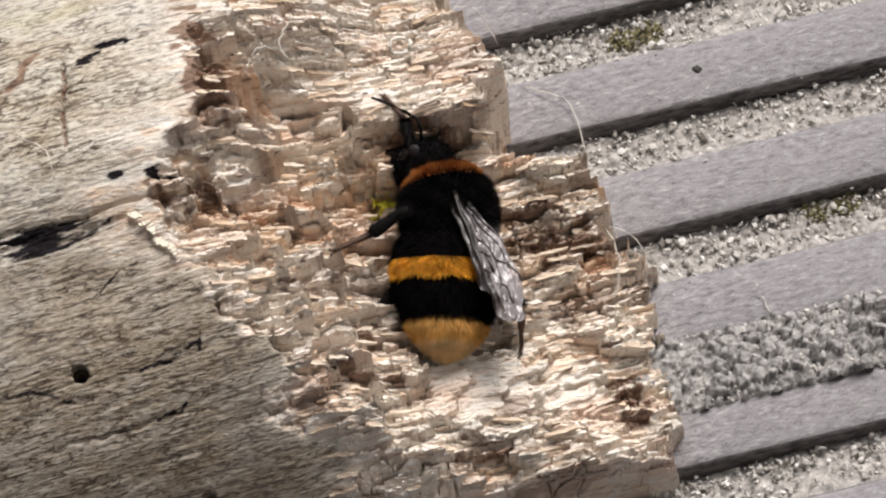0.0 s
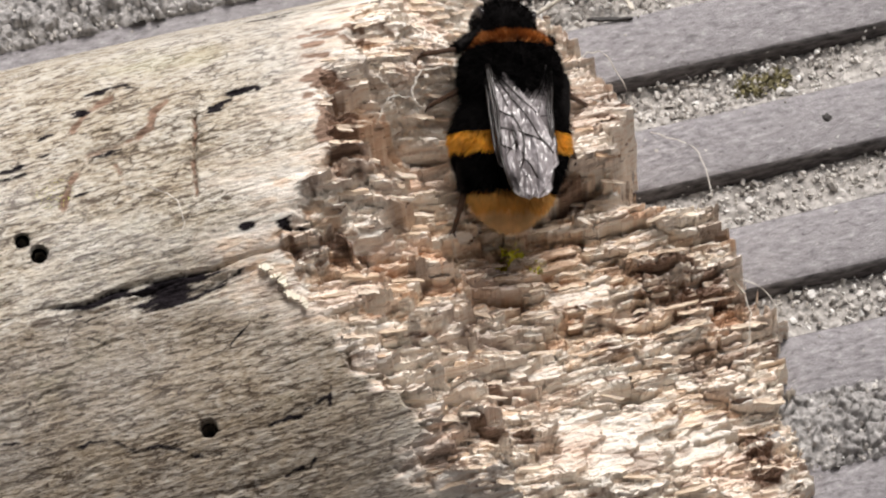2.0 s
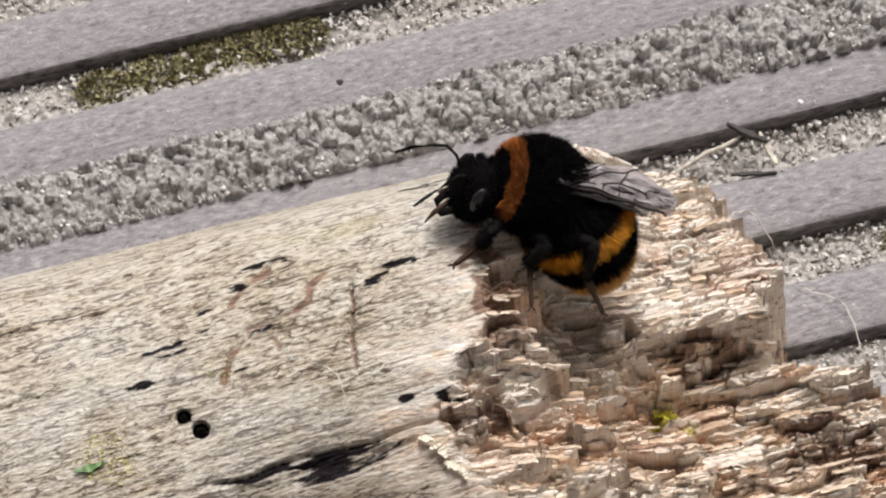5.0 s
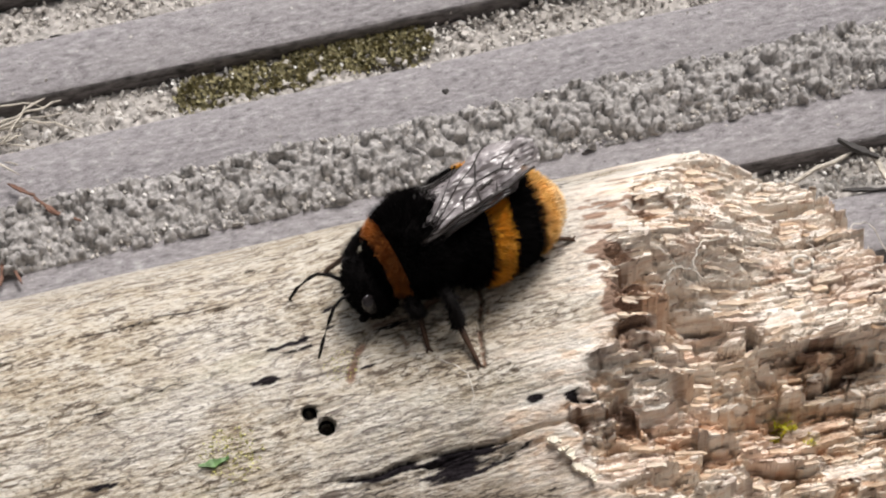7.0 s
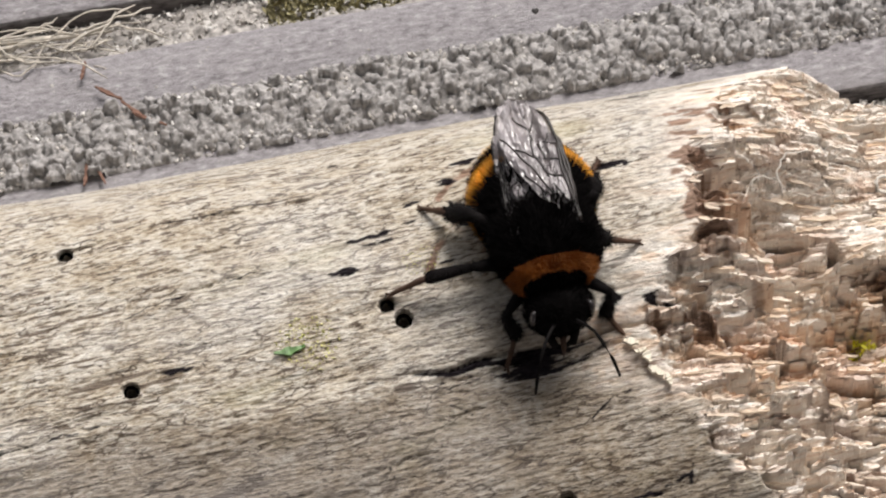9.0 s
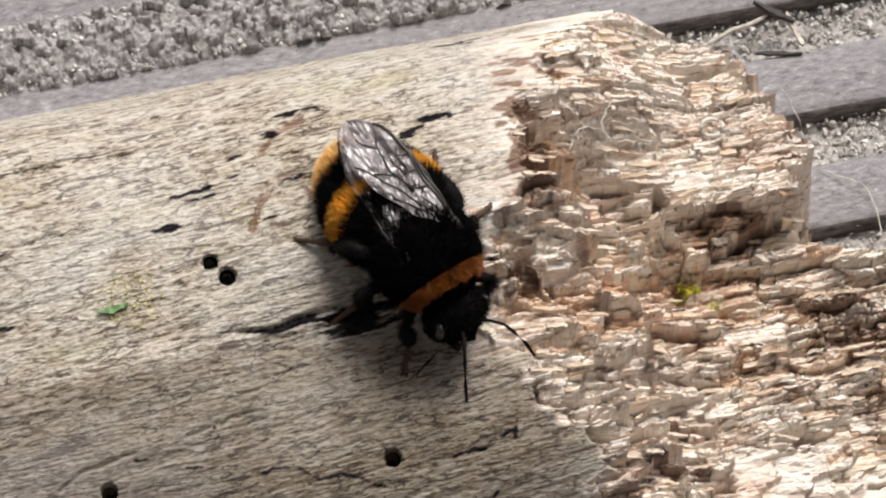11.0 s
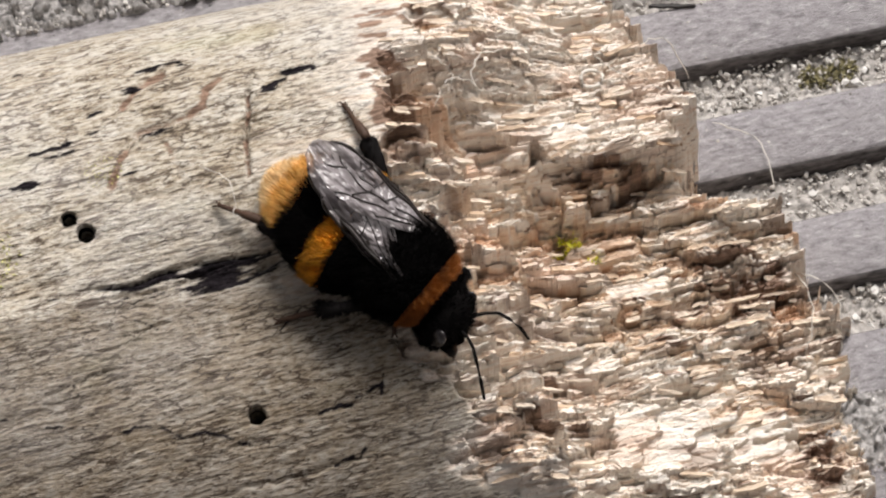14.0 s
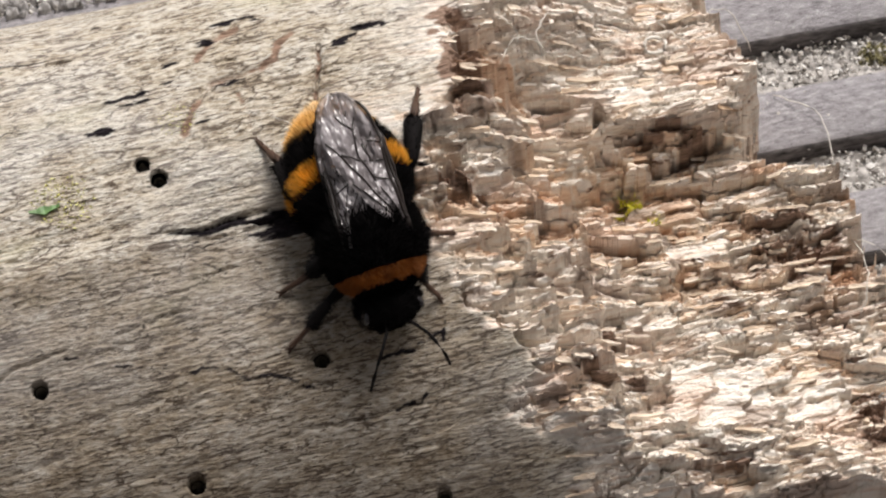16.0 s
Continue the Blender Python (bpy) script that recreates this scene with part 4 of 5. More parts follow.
for n, (name, hip, (thigh, shin, foot), thick, wide, rest) in enumerate(SHAPES):
    for side in (1, -1):
        V, F = hairy_tube([(-0.07, 0, 0), (0.0, 0, 0), (thigh * 0.45, 0, 0.012), (thigh * 0.85, 0, 0.006), (thigh, 0, 0)], [0.045, thick, thick, thick * 0.7, thick * 0.5], 340, 0.05, n)
        leg = smooth_part(name, V, F, SHELL, bee)
        V, F = hairy_tube([(0, 0, 0), (shin * 0.2, 0, 0.008), (shin * 0.6, 0, 0.006), (shin * 0.92, 0, 0), (shin, 0, 0)], [thick * 0.5, wide * 0.75, wide * 0.95, wide, wide * 0.55], 420, 0.05, n + 5)
        tibia = smooth_part("tibia", V, F, SHELL, leg)
        first = foot * 0.42
        V, F = hairy_tube([(-0.01, 0, 0), (first * 0.3, 0, 0.004), (first, 0, 0), (first + 0.02, 0, -0.004), (foot * 0.68, 0, -0.004), (foot * 0.88, 0, -0.006), (foot, 0, -0.018)],
                          [wide * 0.45, wide * 0.5, wide * 0.42, 0.018, 0.017, 0.016, 0.012], 90, 0.03, n + 9)
        for claw in (1, -1):
            v, f = tube([(foot * 0.97, 0, -0.012), (foot + 0.02, claw * 0.02, -0.008), (foot + 0.035, claw * 0.028, -0.03)], [0.008, 0.007, 0.003], 5)
            F = list(F) + [tuple(i + len(V) for i in face) for face in f]
            V = list(V) + list(v)
        tarsus = smooth_part("tarsus", V, F, TARSUS, leg, "thin brown foot")
        LEGS.append((leg, tibia, tarsus, Vector((hip[0], hip[1] * side, hip[2])), (thigh, shin, foot), Vector((rest[0], rest[1] * side, -0.40)), n, side))

# ---- grit and litter on the deck ----
rows = []
for k in range(-5, 8):
    sand_bed(k)
    near, far = Y0 - k * PITCH, Y0 - (k + 1) * PITCH + RIDGE
    if k in FILLED:
        rows.append((-7.2, 4.6, far - 0.12, near + 0.03, -0.02, 0.07, 6000, 0.008, 0.024))
        rows.append((-8.0, 5.5, far - 0.05, near, 0.0, 0.05, 260, 0.02, 0.04))
    else:
        rows.append((-7.2, 4.6, far - 0.02, near - 0.02, -0.21, -0.12, 5600, 0.010, 0.029))
        rows.append((-7.2, 4.6, far - 0.0, far + 0.16, -0.18, -0.09, 700, 0.012, 0.04))
rows.append((-7.2, 4.6, 0.0, 9.0, 0.0, 0.008, 2400, 0.005, 0.017))
tagged(new("grit", grit_mesh("grit", rows, 3)), "pale sandy grit lying in the deck grooves", "grit", kind="stuff")


def pebble(x, y, z, r, mat, name, label, category, seed):
    """A small angular stone."""
    rs = np.random.RandomState(seed)
    bm = bmesh.new()
    bmesh.ops.create_icosphere(bm, subdivisions=2, radius=1)
    for v in bm.verts:
        d = v.co.normalized()
        v.co = d * r * (0.85 + 0.3 * noise.noise(d * 1.7 + Vector((seed, 0, 0)))) * CM
        v.co.z *= 0.75
    me = bpy.data.meshes.new(name)
    bm.to_mesh(me)
    bm.free()
    me.materials.append(mat)
    ob = new(name, me)
    ob.matrix_basis = pose(x * CM, y * CM, z * CM, 0, 0, rs.uniform(0, 360))
    return tagged(ob, label, category, "loose pebbles")


WHITE_STONE = plain("white_stone", (0.66, 0.64, 0.61), 0.6, 0.15, 1500)
DARK_BIT = plain("dark_bit", (0.03, 0.026, 0.024), 0.7, 0.4, 1500)
STRAW = plain("dry_straw", (0.47, 0.43, 0.37), 0.8, 0.35, 1800)
HAIR = plain("pale_hair", (0.62, 0.58, 0.52), 0.45, 0.15)
MOSS = plain("moss", (0.25, 0.225, 0.12), 0.9, 0.6, 2500)
LICHEN = plain("yellow_lichen", (0.68, 0.64, 0.06), 0.85, 0.4, 1500)
DULL_LICHEN = plain("olive_lichen", (0.56, 0.55, 0.17), 0.9, 0.4, 1500)
LEAF = plain("green_leaf", (0.10, 0.19, 0.06), 0.5, 0.5, 1500)
RED_BARK = plain("red_brown_bark", (0.19, 0.10, 0.07), 0.85, 0.5, 1500, (0.2, 1, 1))
PALE_WOOD = plain("pale_wood_flake", (0.74, 0.68, 0.56), 0.8, 0.2, 1100, (0.2, 1, 1))
for n, (x, y, z, r) in enumerate(((2.57, 1.51, -0.14, 0.045), (-1.45, 5.30, 0.04, 0.05), (3.02, 1.62, -0.16, 0.04), (2.2, 4.47, 0.0, 0.03), (-3.9, 5.0, 0.03, 0.05), (-0.2, 5.2, 0.03, 0.045), (-5.2, 6.95, 0.02, 0.05))):
    pebble(x, y, z, r, WHITE_STONE, "pebble", "small white quartz pebble among the grit", "pebble", n)
for n, (x, y, r) in enumerate(((3.04, 2.79, 0.045), (-1.13, 5.55, 0.035), (-4.55, 6.85, 0.04))):
    pebble(x, y, 0.0, r, DARK_BIT, "seed", "tiny dark seed on the deck ridge", "seed", 20 + n)


def strand(name, points, r, mat, label, category, group=""):
    V, F = tube([Vector(p) for p in points], [r * 0.7] + [r] * (len(points) - 2) + [r * 0.4], 5)
    return tagged(new(name, mesh_from(name, np.array([tuple(v) for v in V]) * CM, F, [mat])), label, category, group)


def bent(a, b, sag, count=9, seed=0):
    """Points of a curved strand from a to b."""
    rs = np.random.RandomState(seed)
    a, b, s = Vector(a), Vector(b), Vector(sag)
    return [a.lerp(b, q) + s * math.sin(q * math.pi) + Vector(rs.normal(0, 0.008, 3)) for q in np.linspace(0, 1, count)]


rs = np.random.RandomState(12)
# a tangle of dry fibres in the far groove
for n in range(48):
    x0 = rs.uniform(-6.2, -4.6)
    y0 = 6.04 + rs.normal(0, 0.015 + 0.05 * (x0 + 6.2)) + 0.02 * (x0 + 5)
    span, turn = rs.uniform(0.3, 0.9), rs.normal(0, 0.06 + 0.22 * (x0 + 6.2))
    strand("straw_fibre", bent((x0, y0, -0.10 + rs.uniform(0, 0.12)), (x0 + span, y0 + turn * 0.5, -0.08 + rs.uniform(0, 0.14)), (0, rs.normal(0, 0.09), rs.uniform(0.01, 0.07)), 10, n),
           rs.uniform(0.004, 0.010), STRAW, "dry pale plant fibre tangled in the groove", "fibre", "tangle of dry fibres")
for n, (a, b, s, r) in enumerate((((-7.4, 6.12, -0.03), (-4.3, 6.05, -0.03), (0, 0.03, 0.05), 0.024), ((-7.0, 6.02, -0.03), (-4.9, 6.06, -0.02), (0, -0.06, 0.05), 0.018),
                                  ((1.1, 4.12, -0.02), (1.69, 4.28, 0.02), (0, 0.02, 0.03), 0.018), ((1.45, 3.86, -0.1), (2.1, 3.9, -0.06), (0, 0.05, 0.03), 0.018))):
    strand("straw_stalk", bent(a, b, s, 9, 50 + n), r, STRAW, "dry pale straw stalk on the deck", "straw", "straw stalks")
for n, (a, b, s) in enumerate((((1.75, 2.98, 0.02), (2.07, 2.34, 0.0), (0.12, 0.08, 0.06)), ((1.2, 3.2, 0.9), (1.6, 3.1, 0.5), (0.06, 0.16, 0.1)), ((0.95, 3.0, 1.35), (1.1, 2.85, 1.2), (-0.12, 0.05, 0.05)),
                               ((1.2, 2.8, 1.2), (1.65, 3.0, 0.5), (0.05, -0.12, 0.1)), ((2.0, 1.5, 0.45), (2.15, 0.95, 0.1), (0.14, 0.05, 0.1)), ((1.95, 1.55, 0.4), (1.9, 0.95, 0.3), (0.1, 0, 0.08)),
                               ((-1.9, 2.3, 2.28), (-1.75, 1.9, 2.22), (0.1, 0, 0.06)), ((0.0, 2.6, 1.85), (0.25, 2.95, 1.8), (-0.1, 0.05, 0.1)), ((-0.3, 2.55, 1.95), (0.05, 2.62, 1.85), (0.0, 0.12, 0.08)),
                               ((2.98, 0.88, 0.02), (3.0, 0.70, 0.02), (0.01, 0, 0.02)), ((-0.4, 3.0, 1.95), (-0.15, 2.7, 1.9), (0.08, 0.0, 0.06)))):
    strand("hair", bent(a, b, s, 12, 70 + n), 0.0042, HAIR, "fine pale curved plant hair", "hair", "fine hairs")


ring = [(0.86 + 0.075 * math.cos(a), 2.95 + 0.07 * math.sin(a)) for a in np.linspace(0.6, 6.6, 22)]
top = max(float(height(x, y)) for x, y in ring)
ring = [(x, y, 0.5 * top + 0.5 * float(height(x, y)) + 0.02) for x, y in ring]
strand("curled_fibre", ring, 0.014, HAIR, "pale curled wood fibre ring on rotten wood", "fibre")


def flake(name, x, y, z, length, width, thick, turn, mat, label, category, seed, curl=0.15, pitch=0.0):
    """A thin splintered flake with ragged ends."""
    r = np.random.RandomState(seed)
    n = 9
    V, F = [], []
    for i in range(n):
        u = i / (n - 1) - 0.5
        w = width * 0.5 * (1 - abs(2 * u) ** 3 * 0.6) * r.uniform(0.5, 1.25)
        h = curl * length * (u * u * 2 - 0.2) + r.normal(0, 0.004)
        V += [(u * length, -w, h), (u * length, w, h + 0.004), (u * length, w * 0.9, h + thick), (u * length, -w * 0.9, h + thick)]
    for i in range(n - 1):
        for k in range(4):
            b = (k + 1) % 4
            F.append((i * 4 + k, i * 4 + b, i * 4 + 4 + b, i * 4 + 4 + k))
    F += [(3, 2, 1, 0), (n * 4 - 4, n * 4 - 3, n * 4 - 2, n * 4 - 1)]
    ob = new(name, mesh_from(name, np.array(V) * CM, F, [mat], False))
    ob.matrix_basis = pose(x * CM, y * CM, z * CM, 0, pitch, turn)
    return tagged(ob, label, category)


flake("twig", 1.73, 4.28, 0.06, 0.34, 0.05, 0.05, -42, DARK_BIT, "short dark broken twig on the deck", "twig", 1, 0.015)
flake("twig", 1.85, 4.12, 0.05, 0.3, 0.05, 0.03, -80, STRAW, "thin dry twig lying against a dark one", "twig", 2, 0.015)
flake("twig", 1.7, 3.97, 0.0, 0.34, 0.03, 0.03, -12, DARK_BIT, "short dark broken twig on the deck", "twig", 3, 0.015)
for n, (x, y, a, s) in enumerate(((-4.66, 4.80, 75, 0.3), (-4.56, 4.78, 105, 0.28), (-4.13, 5.16, -35, 0.36), (-4.4, 5.45, -40, 0.3), (-4.25, 5.28, -50, 0.28), (-4.56, 5.68, 70, 0.2))):
    flake("bark_splinter", x, y, 0.07, s * 0.8, 0.03, 0.02, a, RED_BARK, "red-brown bark splinter on the grit", "splinter", 30 + n, 0.1)
for n, (x, y, length, width, turn) in enumerate(((-1.25, 1.66, 0.10, 0.05, -20), (-1.16, 1.57, 0.11, 0.06, -75), (-1.12, 1.47, 0.12, 0.075, -40), (-1.05, 1.40, 0.09, 0.05, -80), (-1.2, 1.60, 0.08, 0.04, 10))):
    flake("wood_shaving", x, y, float(height(x, y)) + 0.03, length, width, 0.025, turn, PALE_WOOD, "pale crumbly wood shaving stuck on the log", "wood shaving", 40 + n, 0.1, 6)
flake("leaf_scrap", -3.46, 1.95, float(height(-3.46, 1.95)) + 0.015, 0.21, 0.06, 0.014, 4, LEAF, "torn green leaf scrap on the log", "leaf", 41, 0.2)


def tuft(name, x, y, r, count, blade, mat, label, category, seed, base=None, kind=""):
    """A low tuft of tiny blades."""
    rr = np.random.RandomState(seed)
    V, F = [], []
    for _ in range(count):
        a, d = rr.uniform(0, 2 * math.pi), r * math.sqrt(rr.uniform())
        px, py = x + d * math.cos(a), y + d * math.sin(a) * 0.8
        pz = float(height(px, py)) if base is None else base
        way = Vector((rr.normal(0, 0.8), rr.normal(0, 0.8), rr.uniform(0.4, 1.2))).normalized()
        side = way.cross(Vector(rr.normal(0, 1, 3))).normalized() * blade * 0.22
        p = Vector((px, py, pz - 0.01))
        k = len(V)
        V += [p - side, p + side, p + way * blade * 0.6 + side * 1.2, p + way * blade * 0.6 - side * 1.2, p + way * blade]
        F += [(k, k + 1, k + 2, k + 3), (k + 3, k + 2, k + 4)]
    ob = new(name, mesh_from(name, np.array([tuple(v) for v in V]) * CM, F, [mat], False))
    return tagged(ob, label, category, kind=kind)


tuft("lichen", 0.45, 1.94, 0.085, 70, 0.06, LICHEN, "bright yellow-green lichen tuft on rotten wood", "lichen", 5)
tuft("lichen", 0.62, 1.82, 0.05, 16, 0.04, LICHEN, "bright yellow-green lichen tuft on rotten wood", "lichen", 6)
tuft("lichen", -2.50, 2.42, 0.13, 150, 0.022, DULL_LICHEN, "dull yellow-green lichen patch on the log", "lichen", 7)
tuft("lichen", -3.33, 1.98, 0.22, 260, 0.03, DULL_LICHEN, "dull yellow-green lichen patch on the log", "lichen", 8)
for n, (x, y) in enumerate(((-2.5, 6.04), (-2.1, 6.08), (-1.7, 6.12), (-1.35, 6.1), (-2.9, 6.02))):
    tuft("moss", x, y, 0.23, 380, 0.06, MOSS, "low olive moss growing in the deck groove", "moss", 60 + n, -0.125, "stuff")
for n, (x, y) in enumerate(((2.6, 3.24), (2.8, 3.25), (3.83, 1.52), (3.6, 1.5), (3.21, 4.17))):
    tuft("moss", x, y, 0.12, 110, 0.05, MOSS, "low olive moss growing in the deck groove", "moss", 80 + n, -0.15, "stuff")


# ---- splintered fibres of the broken end ----
def sliver_mesh(seed):
    """A snapped sliver of wood along x, one unit long."""
    r = np.random.RandomState(seed)
    n = 6
    V, F = [], []
    for i in range(n):
        u = i / (n - 1) - 0.5
        w = 0.5 * (1 - 0.35 * abs(2 * u)) * r.uniform(0.7, 1.1)
        y = r.normal(0, 0.1)
        V += [(u + r.normal(0, 0.02), y - w, -0.5), (u + r.normal(0, 0.02), y + w, -0.5), (u + r.normal(0, 0.03), y + w * 0.8, 0.5 + r.normal(0, 0.1)), (u + r.normal(0, 0.03), y - w * 0.9, 0.4 + r.normal(0, 0.1))]
    for i in range(n - 1):
        for k in range(4):
            b = (k + 1) % 4
            F.append((i * 4 + k, i * 4 + b, i * 4 + 4 + b, i * 4 + 4 + k))
    F += [(3, 2, 1, 0), (n * 4 - 4, n * 4 - 3, n * 4 - 2, n * 4 - 1)]
    return np.array(V), F


def sliver_material():
    mat, n, l, bsdf = shader("splintered_wood")
    info = n.new("ShaderNodeObjectInfo")
    fibre = noise_node(n, l, 2000, (0.16, 1, 1), 5, 0.7)
    col = ramp(n, [(0.30, (0.30, 0.20, 0.15)), (0.41, (0.66, 0.55, 0.45)), (0.6, (0.88, 0.82, 0.74))])
    l.new(fibre.outputs["Fac"], col.inputs["Fac"])
    tone = ramp(n, [(0.0, (0.74, 0.60, 0.48)), (0.25, (0.92, 0.85, 0.76)), (1.0, (1.0, 0.98, 0.95))])
    l.new(info.outputs["Random"], tone.inputs["Fac"])
    l.new(mix(n, l, col.outputs[0], tone.outputs[0], 1.0, "MULTIPLY"), bsdf.inputs["Base Color"])
    bsdf.inputs["Roughness"].default_value = 0.85
    bsdf.inputs["Specular IOR Level"].default_value = 0.05
    bump(n, l, bsdf, fibre.outputs["Fac"], 0.9, 0.0003)
    return mat


SLIVER = sliver_material()
rs = np.random.RandomState(21)
kinds = []
for n in range(14):
    V, F = sliver_mesh(n)
    V = V * np.array([rs.uniform(0.08, 0.28), rs.uniform(0.02, 0.055), rs.uniform(0.016, 0.032)]) * CM
    kinds.append(mesh_from("splinter", V, F, [SLIVER], False))
placed = 0
while placed < 300:
    x, y = rs.uniform(-0.9, 2.05), rs.uniform(-0.15, 3.6)
    if rot_mask(x, y) < 0.6 or x > edge_x(y) - 0.05 or any(abs(x - fx) < rx * 1.1 and abs(y - fy) < ry * 1.1 for fx, fy, rx, ry in FACES):
        continue
    z = float(height(x, y))
    zy = float(height(x, y + 0.15) - height(x, y - 0.15)) / 0.3
    zx = float(height(x + 0.2, y) - height(x - 0.2, y)) / 0.4
    ob = part("splinter", kinds[rs.randint(14)], log)
    ob.matrix_basis = pose(x * CM, y * CM, (z - 0.002) * CM, math.degrees(math.atan(zy)) * 0.5 + rs.normal(0, 10), -math.degrees(math.atan(np.clip(zx, -1, 1))) * 0.7 + rs.normal(0, 5), rs.normal(0, 4))
    placed += 1


# ---- what moves ----
BEE = [
    (0.0, pose(0.00889, 0.01652, 0.00979, 50.4, -7.1, 87.4)),
    (0.5, pose(0.00986, 0.01840, 0.01077, 47.1, -4.6, 77.2)),
    (1.0, pose(0.00928, 0.02132, 0.01206, 50.4, -6.5, 77.7)),
    (1.5, pose(0.00676, 0.02358, 0.01486, 26.7, -13.6, 84.2)),
    (2.0, pose(0.00694, 0.02854, 0.01593, 15.4, -12.2, 79.7)),
    (2.5, pose(0.00435, 0.02860, 0.01736, 20.5, 1.2, 101.8)),
    (3.0, pose(0.00326, 0.02698, 0.01783, 24.6, -4.8, 118.1)),
    (3.5, pose(0.00174, 0.02676, 0.01935, 27.0, -8.9, 125.4)),
    (4.0, pose(0.00024, 0.02854, 0.02261, 33.5, -17.3, 133.5)),
    (4.5, pose(-0.00184, 0.03025, 0.02468, 34.6, -34.1, 156.7)),
    (4.7, pose(-0.00047, 0.03094, 0.02375, 30.8, -32.2, 158.9)),
    (6.8, pose(-0.01698, 0.03013, 0.02610, 18.7, 5.7, -165.2)),
    (7.0, pose(-0.01850, 0.02979, 0.02594, 14.1, 5.7, -164.4)),
    (7.5, pose(-0.02239, 0.02784, 0.02624, 11.2, 1.4, -153.6)),
    (8.0, pose(-0.02264, 0.02643, 0.02636, 1.7, 8.8, -137.0)),
    (8.5, pose(-0.02115, 0.02424, 0.02621, -1.5, -5.0, -104.6)),
    (9.0, pose(-0.01712, 0.02163, 0.02589, -1.2, 6.1, -88.6)),
    (9.5, pose(-0.01404, 0.01984, 0.02542, 1.2, 20.1, -61.6)),
    (10.0, pose(-0.01327, 0.01955, 0.02503, -0.9, 20.9, -67.4)),
    (10.2, pose(-0.01428, 0.01880, 0.02469, -5.2, 16.2, -70.6)),
    (12.3, pose(-0.01317, 0.01711, 0.02390, -1.1, 17.0, -62.5)),
    (12.5, pose(-0.01205, 0.01631, 0.02339, 0.9, 17.6, -60.3)),
    (13.0, pose(-0.00828, 0.01773, 0.02301, -3.2, 21.1, -39.6)),
    (13.5, pose(-0.00746, 0.01589, 0.02185, -9.0, 19.3, -50.2)),
    (14.0, pose(-0.00752, 0.01359, 0.02120, -13.2, 18.5, -50.0)),
    (14.5, pose(-0.00737, 0.01485, 0.02145, -10.8, 19.5, -46.5)),
    (15.0, pose(-0.01079, 0.01378, 0.02240, -5.7, 21.3, -77.4)),
    (15.5, pose(-0.01240, 0.01442, 0.02237, -9.5, 19.0, -83.6)),
    (16.0, pose(-0.01388, 0.01251, 0.02214, -5.8, 22.5, -81.9)),
]
DROOP = [(0.0, 17), (0.5, 15), (1.0, 13), (1.5, 10), (2.0, 12), (2.5, 35), (3.0, 34), (3.5, 35), (4.0, 46), (4.5, 36), (4.7, 45), (6.8, 31), (7.0, 20), (7.5, 18), (8.0, 23), (8.5, 38), (9.0, 38), (9.5, 23), (10.0, 45), (10.2, 39), (12.3, 23), (12.5, 16), (13.0, 19), (13.5, 10), (14.0, 10), (14.5, 10), (15.0, 12), (15.5, 21), (16.0, 22)]
JOINT = Matrix.Translation(Vector((-0.25, 0, -0.05)) * CM)
SHOULDER = Matrix.Translation(Vector((0, 0, 0.17)) * CM)
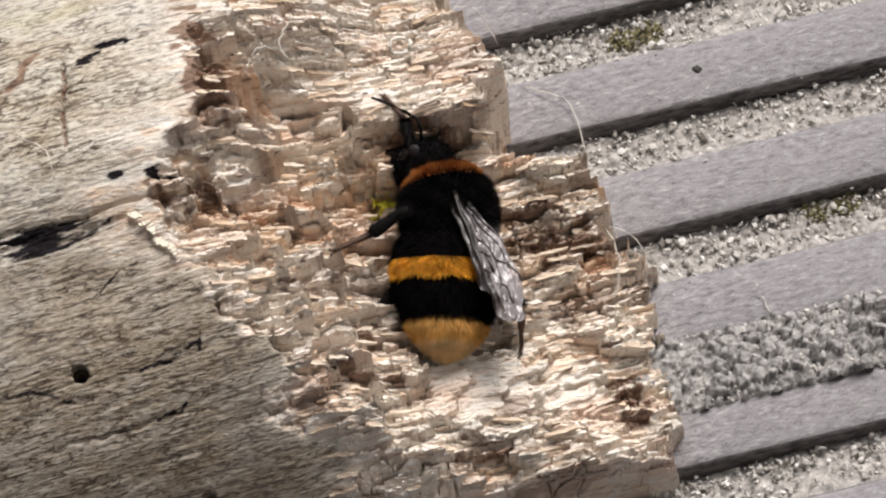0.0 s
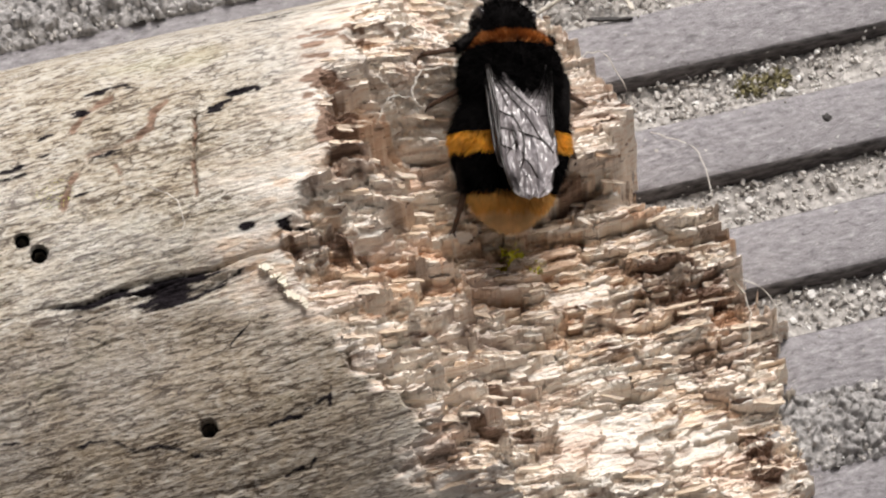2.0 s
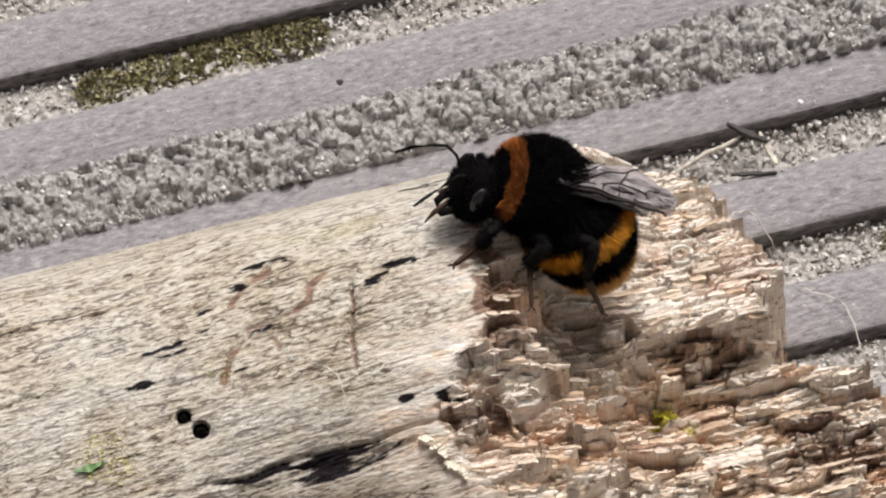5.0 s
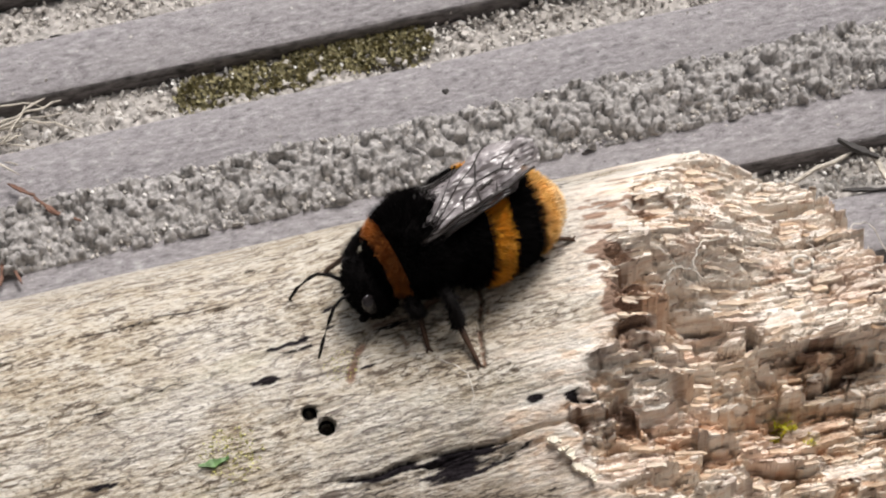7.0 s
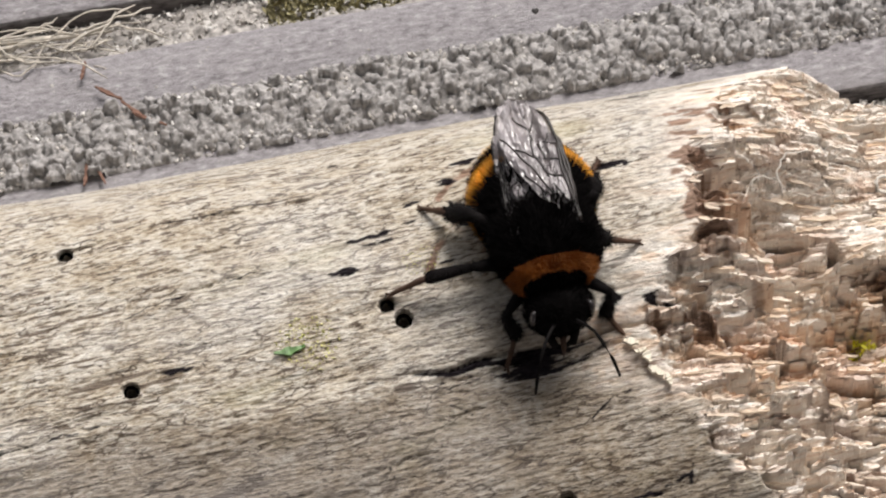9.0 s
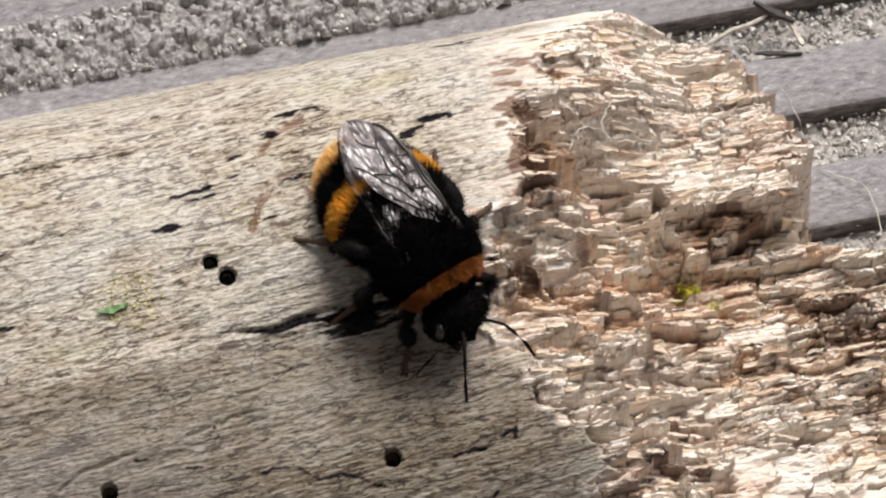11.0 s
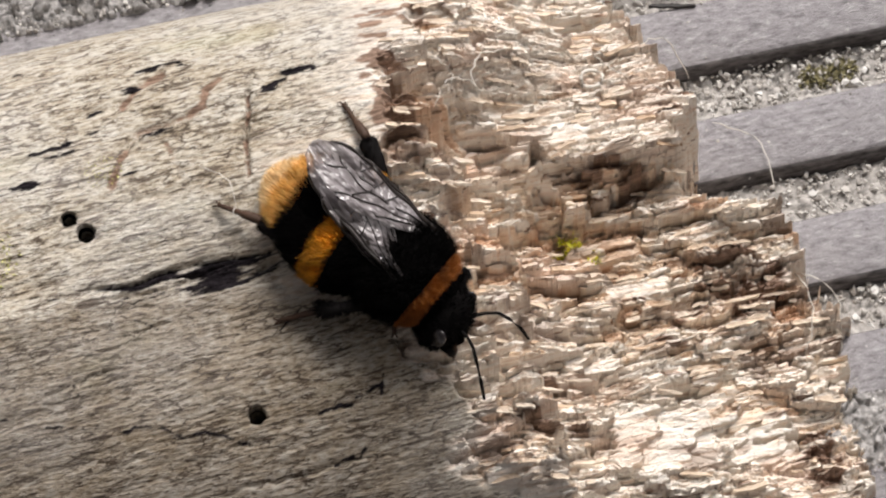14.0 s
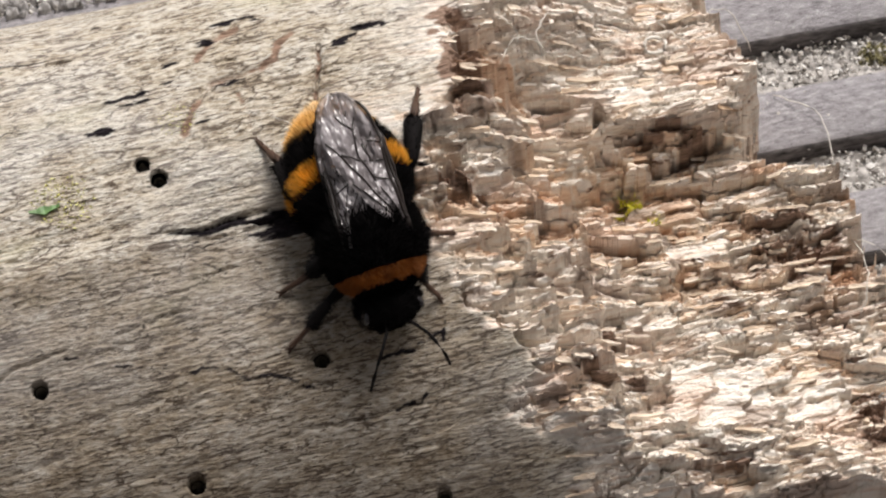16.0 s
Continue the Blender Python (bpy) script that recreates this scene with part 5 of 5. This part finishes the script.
# where each foot stands on the log: seconds, x, y in centimetres; between these a foot rests beside the body
FEET = {
    (0, 1): [(0, 0.63, 2.61), (0.5, 0.38, 2.51), (1, 0.46, 2.45), (1.5, 0.04, 2.83), (2, 0.12, 3.10), (2.5, 0.03, 3.04), (3, -0.30, 2.75), (3.5, -0.42, 2.66), (4, -0.48, 2.64), (7, -1.92, 2.38), (7.5, -2.61, 2.15), (8, -2.59, 2.17), (8.5, -1.96, 1.89), (9, -1.25, 1.70),
             (10, -0.71, 1.29), (12.5, -0.46, 1.55), (15, -0.62, 0.71), (15.5, -0.90, 1.12)],
    (1, 1): [(0, 0.02, 1.44), (0.5, -0.04, 1.43), (1, 0.00, 2.73), (1.5, 0.15, 2.62), (2, 0.09, 2.83), (7, -1.62, 2.19), (7.5, -1.60, 2.15), (8, -1.68, 2.28), (8.5, -1.59, 2.17), (9.5, -0.38, 2.75), (10, -0.49, 2.26), (13, -0.27, 2.26), (16, -0.82, 1.42)],
    (2, 1): [(0, 0.02, 0.85), (0.5, 0.28, 1.32), (1, 0.31, 1.36), (1.5, 0.27, 1.37), (2, 0.08, 2.03), (2.5, 0.06, 2.02), (3, 0.06, 1.99), (3.5, 0.00, 2.02), (4, -0.30, 2.13), (4.5, -0.41, 2.13), (7, -0.79, 2.96), (7.5, -1.08, 2.94), (8, -1.42, 2.93),
             (8.5, -1.31, 2.97), (9, -1.20, 2.91), (14, -0.91, 2.61), (14.5, -0.94, 2.64), (15, -0.92, 2.68), (15.5, -1.00, 2.66), (16, -0.88, 2.34)],
    (0, -1): [(4.5, -0.39, 3.78, 2.75), (7, -2.46, 3.17), (7.5, -3.02, 3.14), (8, -3.08, 2.28), (8.5, -2.73, 2.18), (9, -2.09, 1.63), (10, -1.55, 1.49), (12.5, -1.45, 1.15), (13, -0.91, 1.07), (13.5, -0.90, 1.12), (14, -0.88, 1.06), (14.5, -0.72, 0.75),
              (15, -1.51, 0.84), (15.5, -1.53, 0.87), (16, -2.05, 0.86)],
    (1, -1): [(1.5, 1.25, 2.51), (2, 1.22, 2.76), (8, -3.07, 3.13), (8.5, -3.04, 2.23), (9, -2.78, 2.20), (9.5, -2.34, 1.73), (10, -2.39, 1.74), (12.5, -2.07, 1.23), (13, -1.42, 1.42), (13.5, -1.40, 1.40), (14, -1.60, 1.31), (14.5, -1.61, 1.29),
              (15, -1.61, 1.29), (15.5, -2.04, 1.18), (16, -2.04, 1.21)],
    (2, -1): [(0, 1.16, 0.64), (0.5, 1.41, 0.62), (1, 1.20, 1.09), (2.5, 0.98, 2.24), (8.5, -2.40, 3.28), (9, -2.45, 2.80), (9.5, -2.51, 2.85), (10, -2.28, 2.71), (12.5, -2.27, 2.45), (13, -2.24, 2.45), (13.5, -1.76, 2.09), (14, -1.94, 2.11),
              (14.5, -2.03, 2.16), (15, -2.03, 2.19), (15.5, -2.03, 2.19), (16, -2.02, 2.19)],
}


def bee_at(t):
    """The bee's pose at t, between its rows."""
    for (t0, a), (t1, b) in zip(BEE[:-1], BEE[1:]):
        if t <= t1 + 1e-6:
            q = min(1.0, max(0.0, (t - t0) / (t1 - t0)))
            return Matrix.LocRotScale(a.translation.lerp(b.translation, q), a.to_quaternion().slerp(b.to_quaternion(), q), None)
    return BEE[-1][1]


def aim(start, way, pole):
    """A pose at start whose x axis points along way and whose z axis leans to pole."""
    x = way.normalized()
    y = pole.cross(x).normalized()
    m = Matrix((x, y, x.cross(y))).transposed().to_4x4()
    m.translation = start
    return m


def leg_poses(hip, lengths, n, side, foot):
    """Thigh, shin and foot in the bee's space, in centimetres, for a foot at that place."""
    a, b, c = lengths
    up, out = Vector((0, 0, 1)), Vector((0, side, 0))
    flat = Vector((foot.x - hip.x, foot.y - hip.y, 0))
    flat = flat.normalized() if flat.length > 0.05 else out
    ankle = foot - flat * c * 0.80 + up * c * 0.60
    way = ankle - hip
    reach = min(max(way.length, abs(a - b) + 0.06), a + b - 0.012)
    way = way.normalized()
    ankle = hip + way * reach
    cosine = (a * a + reach * reach - b * b) / (2 * a * reach)
    pole = up + out * 0.7 + Vector(((0.25, 0.0, -0.25)[n], 0, 0))
    pole = (pole - way * pole.dot(way)).normalized()
    knee = hip + way * a * cosine + pole * a * math.sqrt(max(0.0, 1 - cosine * cosine))
    side_pole = up + out * 0.3
    return aim(hip, knee - hip, pole), aim(knee, ankle - knee, pole), aim(ankle, foot - ankle, side_pole)


def footholds(key, rest):
    """A foot's places in the world: as listed, or beside the body."""
    rows = []
    listed = {row[0]: row[1:] for row in FEET[key]}
    for t in [k * 0.5 for k in range(33)]:
        if t in listed:
            x, y, *z = listed[t]
            rows.append((t, Vector((x, y, z[0] if z else float(height(x, y)) + 0.015))))
        else:
            p = bee_at(t) @ (rest * CM) / CM
            rows.append((t, Vector((p.x, p.y, min(p.z + 0.35, max(p.z - 0.2, float(height(p.x, p.y)) + 0.015))))))
    return rows


def foot_at(rows, t):
    for (t0, a), (t1, b) in zip(rows[:-1], rows[1:]):
        if t <= t1 + 1e-6:
            q = min(1.0, max(0.0, ((t - t0) / (t1 - t0) - 0.15) / 0.7))
            q = q * q * (3 - 2 * q)
            return a.lerp(b, q) + Vector((0, 0, 0.10 * min(1.0, (b - a).length / 0.4) * math.sin(q * math.pi)))
    return rows[-1][1]


def in_metres(m):
    m = m.copy()
    m.translation = m.translation * CM
    return m


def motions():
    walk(bee, BEE)
    walk(abdomen, [(t, JOINT @ pose(0, 0, 0, 0, -a, 0) @ JOINT.inverted()) for t, a in DROOP])
    for wing_part in WINGS:
        walk(wing_part, [(t, SHOULDER @ pose(0, 0, 0, 0, -0.6 * min(28, max(0, a - 10)), 0) @ SHOULDER.inverted()) for t, a in DROOP])
    walk(head, [(t, Matrix.Translation(Vector((0.3, 0, -0.05)) * CM) @ pose(0, 0, 0, 0, 6 * math.sin(2.1 * t), 7 * math.sin(1.3 * t + 1)) @ Matrix.Translation(Vector((-0.3, 0, 0.05)) * CM))
                for t in np.arange(0, 16.01, 0.5).tolist()])
    for leg, tibia, tarsus, hip, lengths, rest, n, side in LEGS:
        places = footholds((n, side), rest)
        rows = []
        for k in range(161):
            t = k * 0.1
            foot = bee_at(t).inverted() @ (foot_at(places, t) * CM) / CM
            one, two, three = leg_poses(hip, lengths, n, side, foot)
            rows.append((t, in_metres(one), in_metres(one.inverted() @ two), in_metres(one.inverted() @ three)))
        for moved, column in ((leg, 1), (tibia, 2), (tarsus, 3)):
            walk(moved, [(row[0], row[column]) for row in rows])


motions()
